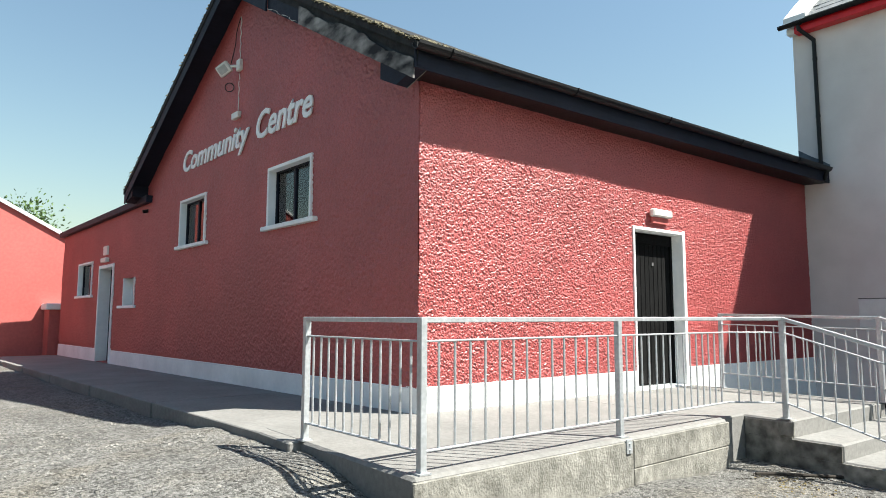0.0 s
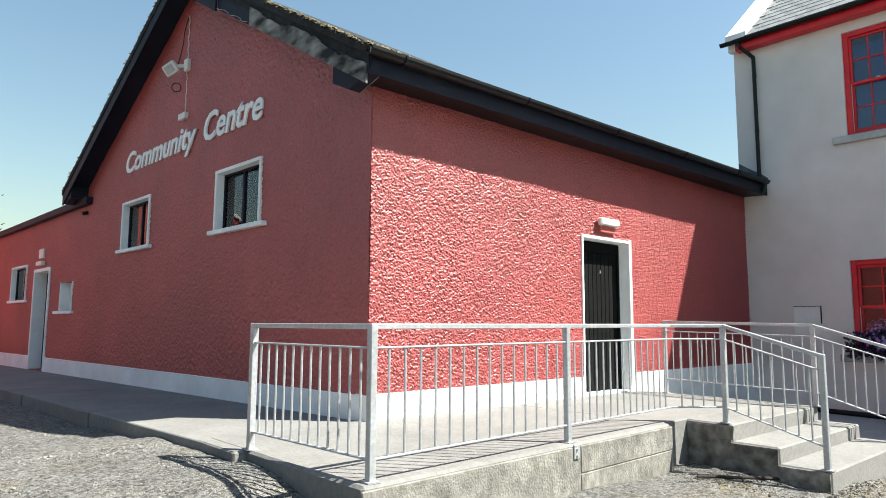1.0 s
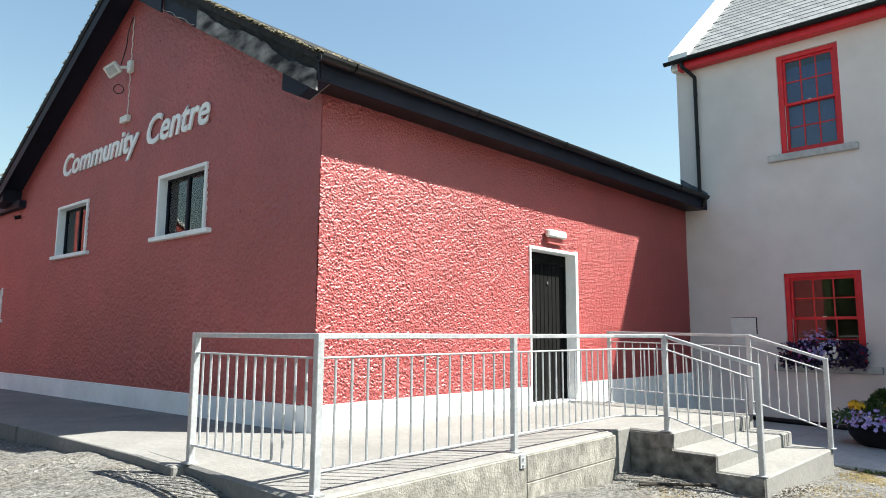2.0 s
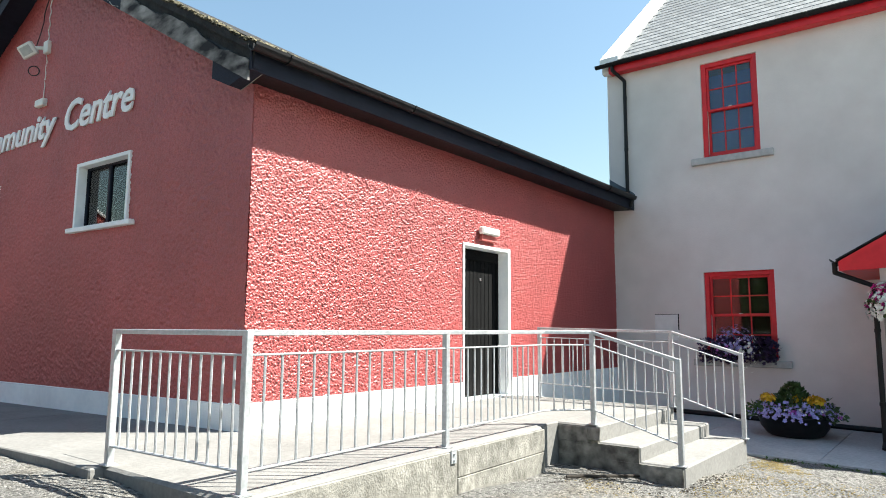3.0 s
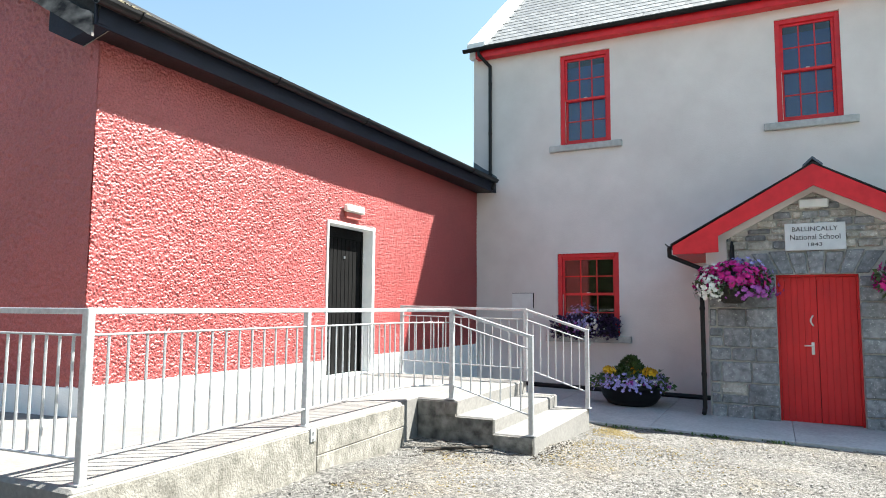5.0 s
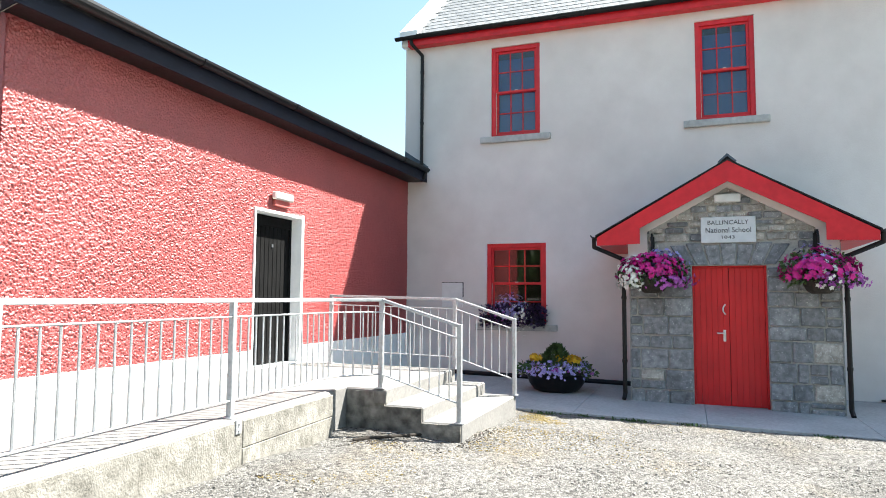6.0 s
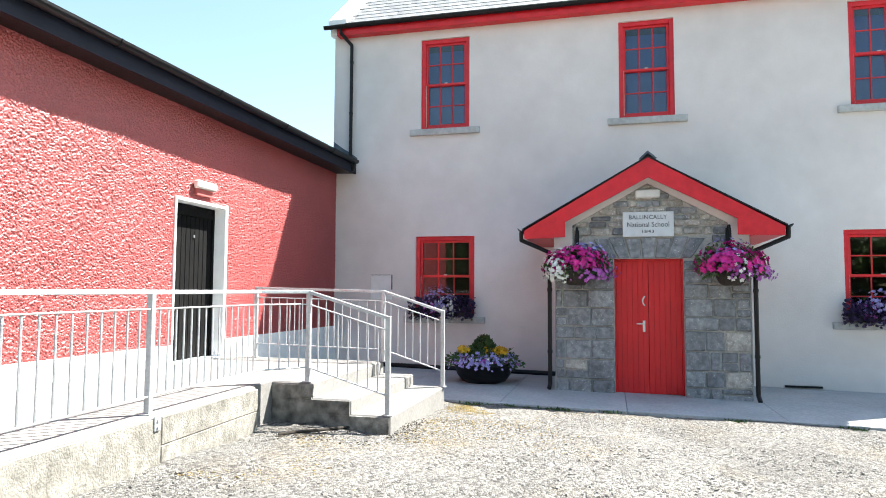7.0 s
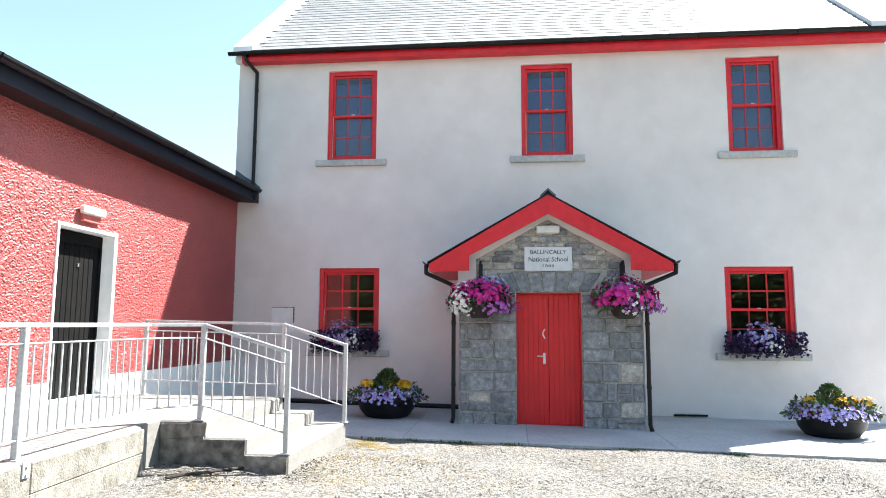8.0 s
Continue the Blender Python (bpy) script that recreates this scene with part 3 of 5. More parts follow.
# eave along the yard: sloping soffit, fascia, gutter; it widens a little towards the school
def eave_line(name, outline, x0, x1, material, label=""):
    bm = bmesh.new()
    vs = []
    for x in (x0, x1):
        vs.append([bm.verts.new((x, y + (0.011 * x if y > -0.1 else 0.0), z + 0.003 * x)) for y, z in outline])
    n = len(outline)
    for i in range(n):
        bm.faces.new((vs[0][i], vs[0][(i + 1) % n], vs[1][(i + 1) % n], vs[1][i]))
    bm.faces.new(vs[0][::-1])
    bm.faces.new(vs[1])
    bmesh.ops.recalc_face_normals(bm, faces=bm.faces)
    part(name, bm, material, hall, label)


for x0 in np.arange(0.0, 8.6, 1.44):
    eave_line("soffit", [(0.02, 3.255), (-0.32, 3.232), (-0.32, 3.252), (0.02, 3.28)], x0 if x0 > 0 else -0.16, min(x0 + 1.436, 8.64), BLACK, "black boarded soffit")
eave_line("fascia", [(-0.32, 3.222), (-0.345, 3.222), (-0.345, 3.425), (-0.32, 3.425)], -0.3, 8.62, FASCIA, "navy fascia board")


def gutter(parent, a, b, r, name="gutter"):
    """A half-round gutter from a to b, with joint clips."""
    a, b = Vector(a), Vector(b)
    d = (b - a).normalized()
    side = Vector((0, 0, 1)).cross(d)
    bm = bmesh.new()
    rings = []
    for p in (a, b):
        ring = []
        for rr in (r, r - 0.006):
            seq = range(9) if rr == r else range(8, -1, -1)
            for i in seq:
                t = math.pi * i / 8
                ring.append(bm.verts.new(p + side * (rr * math.cos(t)) - Vector((0, 0, rr * math.sin(t) * 1.1))))
        rings.append(ring)
    n = len(rings[0])
    for i in range(n):
        bm.faces.new((rings[0][i], rings[0][(i + 1) % n], rings[1][(i + 1) % n], rings[1][i]))
    for ring in rings:
        for i in range(8):
            bm.faces.new((ring[i], ring[i + 1], ring[16 - i], ring[17 - i]))
    length = (b - a).length
    for k in np.arange(0.4, length, 1.8):
        p = a + d * k
        for t0 in range(8):
            t, u = math.pi * t0 / 8, math.pi * (t0 + 1) / 8
            rod(bm, p + side * ((r + 0.004) * math.cos(t)) - Vector((0, 0, (r + 0.004) * 1.1 * math.sin(t))), p + side * ((r + 0.004) * math.cos(u)) - Vector((0, 0, (r + 0.004) * 1.1 * math.sin(u))), 0.012, 5)
    bmesh.ops.recalc_face_normals(bm, faces=bm.faces)
    return part(name, bm, BLACK, parent, "black plastic gutter")


gutter(hall, (-0.34, -0.41, 3.44), (8.46, -0.41, 3.487), 0.064)
bm = bmesh.new()
pipe(bm, [(8.38, -0.41, 3.42), (8.38, -0.37, 3.3), (8.5, -0.27, 3.28)], 0.035)
part("gutter_outlet", bm, BLACK, hall)
# flat-roofed end
bm = bmesh.new()
box(bm, 8.5, 16.52, -6.0, 0.12, 3.12, 3.26, 0.01)
part("flat_roof", bm, FASCIA, hall, "dark felt flat roof edge", m=GABLE)
solid("end_return_wall", [(16.1, 16.4, -6.0, -0.3, -0.6, 3.12)], RED_WALL, hall, m=GABLE)


def hall_window(hole, mullion, parent):
    """White reveal, dark frame set deep, glass, and a projecting white sill."""
    a, b, c, d = hole
    bm = bmesh.new()
    t = 0.034
    for x0, x1, z0, z1 in ((a - t, a + 0.012, c, d + t), (b - 0.012, b + t, c, d + t), (a + 0.012, b - 0.012, d - 0.012, d + t)):
        box(bm, x0, x1, -0.24, 0.034, z0, z1, 0.004)
    w = part("window", bm, WHITE, parent, "white painted window surround", m=GABLE)
    bm = bmesh.new()
    f = 0.036
    y0, y1 = -0.13, -0.08
    for x0, x1, z0, z1 in ((a, a + f, c, d), (b - f, b, c, d), (a + f, b - f, c, c + f), (a + f, b - f, d - f, d), (a + mullion - 0.025, a + mullion + 0.025, c + f, d - f)):
        box(bm, x0, x1, y0, y1, z0, z1, 0.004)
    part("frame", bm, FASCIA, w, "dark brown window frame", m=GABLE)
    solid("pane", [(a + f, b - f, -0.108, -0.102, c + f, d - f)], GLASS, w, m=GABLE).visible_shadow = False
    bm = bmesh.new()
    box(bm, a - 0.16, b + 0.14, -0.2, 0.07, c - 0.06, c, 0.008)
    part("sill", bm, WHITE, w, "white painted sill", m=GABLE)
    return w


for hole, mull in ((G_W2, 0.6), (G_W1, 0.55), (G_LOW, 0.6)):
    hall_window(hole, mull, hall)
# blocked small opening
a, b, c, d = G_W3
bm = bmesh.new()
box(bm, a, b, -0.28, -0.16, c, d)
box(bm, a - 0.012, a + 0.02, -0.16, 0.026, c, d)
box(bm, b - 0.02, b + 0.012, -0.16, 0.026, c, d)
w = part("window", bm, WHITE, hall, "blocked-up window painted white", m=GABLE)
bm = bmesh.new()
box(bm, a - 0.12, b + 0.3, -0.2, 0.06, c - 0.06, c, 0.008)
part("sill", bm, WHITE, w, m=GABLE)
# gable door
a, b, c, d = G_DOOR
bm = bmesh.new()
t = 0.06
for x0, x1, z0, z1 in ((a - t, a + 0.015, c, d + t), (b - 0.015, b + t, c, d + t), (a + 0.015, b - 0.015, d - 0.015, d + t)):
    box(bm, x0, x1, -0.28, 0.036, z0, z1, 0.005)
dr = part("door", bm, WHITE, hall, "white door surround", m=GABLE)
solid("leaf", [(a + 0.01, b - 0.01, -0.27, -0.22, c, d - 0.01)], FASCIA, dr, "dark navy door leaf", m=GABLE)
# yard door
a, b, c, d = B_DOOR
bm = bmesh.new()
for x0, x1, z0, z1 in ((a - 0.02, a + 0.045, c, d + 0.045), (b - 0.018, b + 0.02, c, d + 0.03), (a + 0.045, b - 0.018, d - 0.012, d + 0.03)):
    box(bm, x0, x1, -0.29, 0.024, z0, z1, 0.005)
box(bm, a, b, -0.3, 0.05, c - 0.06, c + 0.015, 0.006)
dr = part("door", bm, WHITE, hall, "white painted door surround", m=SIDE)
n_b = 10
for i in range(n_b):
    x0 = a + 0.09 + (b - a - 0.18) * i / n_b
    bm = bmesh.new()
    box(bm, x0 + 0.003, x0 + (b - a - 0.18) / n_b - 0.003, -0.2, -0.17, c + 0.03, d - 0.17, 0.006)
    part("board", bm, DARK_DOOR, dr, m=SIDE)
bm = bmesh.new()
for x0, x1, z0, z1, y1 in ((a + 0.045, a + 0.09, c, d - 0.02, -0.15), (b - 0.09, b - 0.045, c, d - 0.02, -0.15), (a + 0.09, b - 0.09, d - 0.17, d - 0.02, -0.15), (a + 0.09, b - 0.09, c + 0.02, d - 0.1, -0.205)):
    box(bm, x0, x1, -0.28, y1, z0, z1, 0.004)
part("door_frame", bm, DARK_DOOR, dr, m=SIDE)
solid("lock", [(a + 0.5, a + 0.525, -0.17, -0.155, 1.6, 1.64)], ALU, dr, m=SIDE)

# lettering on the gable
sign = thing("wall_lettering", (-0.3, 4.4, 3.4), "raised white italic letters on the red gable", "sign")
for text, s_mid, z, size, wid in (("Community", 5.36, 3.42, 0.5, 2.72), ("Centre", 2.94, 3.41, 0.56, 1.62)):
    written(text, size, WHITE, sign, GABLE @ pose(s_mid, 0.012, z), 0.022, 0.25, wid, "word", 0.010)

# ---- school house ----
SET = SCHOOL
school = thing("school_house", (12.5, -6, -0.8), "two-storey grey rendered old school with red windows", "house")
UP = [(-2.57, -1.55, 4.21, 6.1), (-6.51, -5.5, 4.21, 6.1), (-10.45, -9.45, 4.21, 6.1)]
LOW = [(-2.68, -1.46, 0.4, 2.01), (-10.5, -9.26, 0.4, 2.01)]
Y_L, Y_R = 0.375, -12.4
PDOOR = (-6.44, -5.34, -0.8, 1.44)
walled("wall", Y_R, Y_L, -1.0, 6.5, 0.45, UP + LOW + [PDOOR], FRONT, RENDER_WALL, school, "uneven grey lime render")
solid("side_wall", [(9.58, 16.6, Y_L - 0.45, Y_L, -1.0, 6.5)], RENDER_WALL, school)
solid("side_wall", [(9.58, 16.6, Y_R, Y_R + 0.45, -1.0, 6.5)], RENDER_WALL, school)
solid("rear_wall", [(16.2, 16.6, Y_R + 0.45, Y_L - 0.45, -1.0, 6.5)], RENDER_WALL, school)
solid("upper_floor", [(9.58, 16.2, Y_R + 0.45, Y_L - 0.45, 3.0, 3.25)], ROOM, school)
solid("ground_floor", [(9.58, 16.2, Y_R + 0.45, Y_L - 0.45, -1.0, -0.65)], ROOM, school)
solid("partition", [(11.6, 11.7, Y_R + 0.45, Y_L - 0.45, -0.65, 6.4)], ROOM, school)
PITCH = 0.84
E_X, E_Z, R_X = 8.86, 6.41, 12.86
SCHOOL_ROOF = [(E_X, E_Z), (R_X, E_Z + PITCH * (R_X - E_X)), (2 * R_X - E_X, E_Z), (2 * R_X - E_X, E_Z + 0.08), (R_X, E_Z + 0.08 + PITCH * (R_X - E_X)), (E_X, E_Z + 0.08)]
bm = bmesh.new()
prism(bm, SCHOOL_ROOF, Y_R + 0.1, Y_L - 0.1)
roof_school = part("roof", bm, TILE, school, "grey slated roof")
for y0, y1 in ((Y_L - 0.36, Y_L + 0.05), (Y_R - 0.05, Y_R + 0.36)):
    bm = bmesh.new()
    pts = [(E_X + 0.02, E_Z + 0.05), (R_X, E_Z + 0.05 + PITCH * (R_X - E_X)), (2 * R_X - E_X, E_Z + 0.05), (2 * R_X - E_X, E_Z + 0.2), (R_X, E_Z + 0.2 + PITCH * (R_X - E_X)), (E_X + 0.02, E_Z + 0.2)]
    prism(bm, pts, y0, y1)
    part("verge_coping", bm, WHITE, school, "white painted verge coping")
for y0, y1 in ((Y_L - 0.4, Y_L), (Y_R, Y_R + 0.4)):
    bm = bmesh.new()
    prism(bm, [(9.14, 6.5), (16.58, 6.5), (R_X, E_Z + PITCH * (R_X - E_X))], y0, y1)
    part("gable_head", bm, RENDER_WALL, school)
solid("fascia", [(8.93, 9.128, Y_R + 0.02, Y_L - 0.12, 6.28, 6.45)], RED_GLOSS, school, "red painted fascia", bevel=0.004)
bm = bmesh.new()
box(bm, 8.98, 9.128, Y_L - 0.117, Y_L + 0.05, 6.3, 6.46, 0.02)
part("kneeler", bm, WHITE, school)
gutter(school, (8.86, Y_L + 0.135, 6.465), (8.86, Y_R - 0.2, 6.465), 0.06)
bm = bmesh.new()
pipe(bm, [(8.88, 0.16, 6.42), (8.89, 0.15, 6.32), (9.07, -0.03, 6.1), (9.07, -0.035, 3.36)], 0.036)
for z in (5.7, 4.6, 3.7):
    rod(bm, (9.07, -0.033, z), (9.07, -0.033, z + 0.05), 0.044)
part("downpipe", bm, BLACK, school, "black downpipe")
bm = bmesh.new()
rod(bm, (9.05, -0.6, -0.58), (9.05, -4.36, -0.655), 0.045)
part("floor_pipe", bm, BLACK, school, "black pipe along the wall foot")
solid("floor_vent", [(9.09, 9.125, -8.85, -8.25, -0.755, -0.72)], BLACK, school)


def sash_window(hole, parent):
    """A red box sash, six panes over six, on a stone sill."""
    a, b, c, d = hole
    bm = bmesh.new()
    f = 0.085
    for x0, x1, z0, z1 in ((a, a + f, c, d), (b - f, b, c, d), (a + f, b - f, d - f, d), (a + f, b - f, c, c + 0.06)):
        box(bm, x0, x1, -0.22, -0.05, z0, z1, 0.005)
    w = part("window", bm, RED_GLOSS, parent, "red painted sash window", m=FRONT)
    mid = (c + d) / 2
    for name, z0, z1, y in (("upper_sash", mid - 0.02, d - f, -0.09), ("lower_sash", c + 0.06, mid + 0.02, -0.14)):
        bm = bmesh.new()
        r = 0.045
        x0, x1 = a + f, b - f
        for q in ((x0, x0 + r, z0, z1), (x1 - r, x1, z0, z1), (x0 + r, x1 - r, z1 - r, z1), (x0 + r, x1 - r, z0, z0 + r + 0.02 * (name == "lower_sash"))):
            box(bm, q[0], q[1], y - 0.04, y, q[2], q[3], 0.003)
        for k in (1, 2):
            xm = x0 + r + (x1 - x0 - 2 * r) * k / 3
            box(bm, xm - 0.011, xm + 0.011, y - 0.035, y - 0.004, z0 + r, z1 - r, 0.003)
        zm = (z0 + z1) / 2
        box(bm, x0 + r, x1 - r, y - 0.033, y - 0.006, zm - 0.011, zm + 0.011, 0.003)
        part(name, bm, RED_GLOSS, w, m=FRONT)
        for k in range(3):
            for q in range(2):
                u0 = x0 + r + (x1 - x0 - 2 * r) * k / 3 + 0.011
                u1 = x0 + r + (x1 - x0 - 2 * r) * (k + 1) / 3 - 0.011
                v0, v1 = ((z0 + r, zm - 0.011), (zm + 0.011, z1 - r))[q]
                solid("pane", [(u0, u1, y - 0.022, y - 0.018, v0, v1)], GLASS, w, m=FRONT).visible_shadow = False
    solid("catch", [((a + b) / 2 - 0.03, (a + b) / 2 + 0.03, -0.09, -0.07, mid + 0.02, mid + 0.035)], ALU, w, m=FRONT)
    solid("sash_cord", [(b - f - 0.012, b - f - 0.004, -0.1, -0.088, c + 0.06, mid)], PLASTIC, w, m=FRONT)
    bm = bmesh.new()
    box(bm, a - 0.22, b + 0.22, -0.25, 0.07, c - 0.13, c, 0.012)
    part("sill", bm, SILL, w, "rough limestone sill", m=FRONT)
    return w


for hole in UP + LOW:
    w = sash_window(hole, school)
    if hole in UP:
        # added sheet: its blue stands in for sky mirrored in the glass
        solid("roller_blind", [(hole[0] + 0.03, hole[1] - 0.03, -0.27, -0.262, hole[2] + 0.02, hole[3] - 0.2)], PANE_BLUE, w, "blue sheet behind the panes, in place of reflected sky", m=FRONT)
cab = thing("meter_cabinet", (9.1, -0.72, 0.8), "small grey-white meter cabinet let into the render", "cabinet")
bm = bmesh.new()
box(bm, -0.95, -0.5, -0.05, 0.012, 0.72, 1.22, 0.006)
part("door", bm, mat("grey_paint", (0.74, 0.73, 0.71), (0.80, 0.79, 0.77), 6, 0.6, 0.1), cab, m=FRONT)
bm = bmesh.new()
box(bm, -0.97, -0.95, -0.05, 0.008, 0.92, 1.23)
box(bm, -0.95, -0.5, -0.05, 0.008, 1.222, 1.232)
part("shadow_gap", bm, BLACK, cab, m=FRONT)

# ---- stone porch ----
porch = thing("porch", (8.2, -5.9, -0.75), "small gabled porch of grey limestone blocks with red bargeboards", "porch")
PY0, PY1, PC = -7.4, -4.41, -5.89
P_SL = 0.575
DOOR = (-6.42, -5.36, -0.74, 1.43)
PTOP = 1.86
walled("porch_wall", PY0, PY1, -0.95, PTOP, 0.4, [(DOOR[0], DOOR[1], -0.95, DOOR[3])], PORCH, MORTAR, porch, "lime mortar between the stones", face=-0.02)
bm = bmesh.new()
prism(bm, [(PY0, PTOP), (PY1, PTOP), (PC, PTOP + P_SL * (PC - PY0) + 0.02)], -0.4, -0.02)
part("porch_head", bm, MORTAR, porch, m=PORCH)
for y0, y1 in ((PY0, PY0 + 0.4), (PY1 - 0.4, PY1)):
    solid("porch_side", [(7.66, 9.128, y0, y1, -0.95, PTOP)], MORTAR, porch)


def block(a, b, c, d, material, name="stone", skew=0.012, out=0.02):
    bm = bmesh.new()
    box(bm, a, b, -0.1, out * rnd.uniform(0.3, 1.0), c, d, min(0.014, (b - a) * 0.2, (d - c) * 0.2))
    for v in bm.verts:
        v.co += Vector((rnd.uniform(-skew, skew) * 0.6, rnd.uniform(-0.5, 0.5) * skew, rnd.uniform(-skew, skew) * 0.5))
    return part(name, bm, material, porch, m=PORCH)


def courses(y0, y1, z0, z1, quoin_high):
    """Dressed quoins at the door jamb and mixed rubble outside them."""
    z = z0
    k = 0
    while z < z1 - 0.05:
        h = min(rnd.uniform(0.2, 0.34), z1 - z)
        if z1 - z - h < 0.09:
            h = z1 - z
        w = rnd.choice((0.3, 0.42)) if k % 2 else rnd.choice((0.5, 0.36))
        inner = (y1 - w, y1) if quoin_high else (y0, y0 + w)
        block(inner[0] + 0.008, inner[1] - 0.002, z + 0.008, z + h - 0.008, LIMESTONE, skew=0.006)
        lo, hi = (y0, y1 - w) if quoin_high else (y0 + w, y1)
        x = lo
        while x < hi - 0.03:
            wd = min(rnd.uniform(0.16, 0.46), hi - x)
            if hi - x - wd < 0.1:
                wd = hi - x
            if rnd.random() < 0.35 and h > 0.22:
                cut = z + h * rnd.uniform(0.4, 0.6)
                block(x + 0.012, x + wd - 0.012, z + 0.012, cut - 0.01, LIMESTONE if rnd.random() < 0.85 else RUBBLE)
                block(x + 0.012, x + wd - 0.012, cut + 0.01, z + h - 0.012, RUBBLE if rnd.random() < 0.2 else LIMESTONE)
            else:
                block(x + 0.012, x + wd - 0.012, z + 0.012, z + h - 0.012, LIMESTONE if rnd.random() < 0.93 else RUBBLE)
            x += wd
        z += h
        k += 1


courses(DOOR[1], PY1 - 0.01, -0.8, 1.4, False)
courses(PY0 + 0.01, DOOR[0], -0.8, 1.4, True)
# flat arch over the door
ARCH = (1.44, 1.76)
n_v = 7
for i in range(n_v):
    def edge(k, z):
        u = (k / n_v - 0.5) * 2
        spread = 1.0 + 0.32 * (z - ARCH[0]) / (ARCH[1] - ARCH[0])
        return PC + u * 0.66 * spread
    g = 0.013
    top = ARCH[1] + (0.015 if i % 2 else -0.01)
    bm = bmesh.new()
    prism(bm, [(edge(i, ARCH[0]) + g, ARCH[0]), (edge(i + 1, ARCH[0]) - g, ARCH[0]), (edge(i + 1, top) - g, top), (edge(i, top) + g, top)], -0.12, 0.012)
    bmesh.ops.bevel(bm, geom=bm.edges[:], offset=0.008, segments=1, affect="EDGES")
    part("voussoir", bm, LIMESTONE, porch, m=PORCH)
k_head = 0.566
# rubble in the head of the gable
z = 1.42
while z < 2.75:
    h = rnd.uniform(0.1, 0.17) if z < 1.78 else rnd.uniform(0.055, 0.15)
    half = min(1.3, (2.62 - z - h * 0.5) / k_head) if z > 1.95 else 1.3
    x = PC - half
    while x < PC + half - 0.06:
        wd = min(rnd.uniform(0.1, 0.36), PC + half - x)
        inside_arch = z < 1.78 and abs(x + wd / 2 - PC) < 0.98
        if not inside_arch and wd > 0.05:
            block(x + 0.01, x + wd - 0.01, z + 0.01, z + h - 0.01, RUBBLE if rnd.random() < 0.6 else LIMESTONE)
        x += wd
    z += h
# red door: two boarded leaves
bm = bmesh.new()
for q in ((DOOR[0], DOOR[0] + 0.03, DOOR[2], DOOR[3]), (DOOR[1] - 0.03, DOOR[1], DOOR[2], DOOR[3]), (DOOR[0] + 0.03, DOOR[1] - 0.03, DOOR[3] - 0.03, DOOR[3])):
    box(bm, q[0], q[1], -0.22, -0.1, q[2], q[3], 0.004)
door = part("door", bm, RED_DOOR, porch, "red boarded double door", m=PORCH)
for lo, hi in ((DOOR[0] + 0.032, PC - 0.003), (PC + 0.003, DOOR[1] - 0.032)):
    for i in range(6):
        bm = bmesh.new()
        box(bm, lo + (hi - lo) * i / 6 + 0.0008, lo + (hi - lo) * (i + 1) / 6 - 0.0008, -0.19, -0.14, DOOR[2] + 0.02, DOOR[3] - 0.032, 0.0025)
        part("board", bm, RED_DOOR, door, m=PORCH)
bm = bmesh.new()
box(bm, PC + 0.055, PC + 0.095, -0.14, -0.128, 0.26, 0.44, 0.004)
rod(bm, PORCH.inverted() @ (PORCH @ Vector((PC + 0.075, -0.128, 0.39))), Vector((PC + 0.075, -0.075, 0.39)), 0.009)
rod(bm, (PC + 0.07, -0.078, 0.39), (PC + 0.19, -0.078, 0.39), 0.01)
part("lever_handle", bm, PLASTIC, door, "steel lever handle", m=PORCH)
bm = bmesh.new()
pts = [(PC + 0.06 + 0.035 * math.sin(math.pi * i / 6), -0.13 + 0.035 * math.sin(math.pi * i / 6), 0.68 + 0.15 * i / 6) for i in range(7)]
pipe(bm, pts, 0.012, 6)
part("pull_handle", bm, PLASTIC, door, "small curved pull handle", m=PORCH)
# roof, bargeboards and soffit of the porch
APEX = 3.02
GUT = 1.9
HALF = 1.98


def porch_edge(drop, half):
    return APEX - drop, APEX - drop - (APEX - GUT) * half / HALF


bm = bmesh.new()
prism(bm, [(PC - HALF, GUT), (PC, APEX), (PC + HALF, GUT), (PC + HALF, GUT + 0.022), (PC, APEX + 0.024), (PC - HALF, GUT + 0.022)], -1.87, 0.262)
part("roof", bm, TILE, porch, "slated porch roof", m=PORCH)
bm = bmesh.new()
IN = 1.29
k = (APEX - GUT) / HALF
out = [(PC - HALF + 0.03, GUT - 0.01), (PC, APEX - 0.004), (PC + HALF - 0.03, GUT - 0.01), (PC + HALF - 0.03, 1.755), (PC + IN, 1.775), (PC + IN, 2.02), (PC, 2.02 + k * IN * 0.93), (PC - IN, 2.02), (PC - IN, 1.775), (PC - HALF + 0.03, 1.755)]
prism(bm, out, 0.225, 0.25)
part("bargeboard", bm, RED_GLOSS, porch, "red painted bargeboards", m=PORCH)
for sgn in (1, -1):
    bm = bmesh.new()
    a = [(PC + sgn * (HALF - 0.04), 1.76), (PC + sgn * 1.5, 1.76), (PC + sgn * 1.5, 1.8), (PC + sgn * (HALF - 0.04), 1.8)]
    prism(bm, a if sgn > 0 else a[::-1], -1.86, 0.224)
    part("soffit", bm, RED_GLOSS, porch, "red boxed eave", m=PORCH)
bm = bmesh.new()
w_out = [(PC - 1.49, 1.6), (PC - 1.49, 2.05), (PC, 2.05 + k * 1.4), (PC + 1.49, 2.05), (PC + 1.49, 1.6), (PC + 1.19, 1.6), (PC + 1.19, 1.98), (PC, 1.98 + k * 1.17), (PC - 1.19, 1.98), (PC - 1.19, 1.6)]
prism(bm, w_out, -0.06, 0.026)
part("plaster_band", bm, RENDER_WALL, porch, "white plaster band under the eaves", m=PORCH)
bm = bmesh.new()
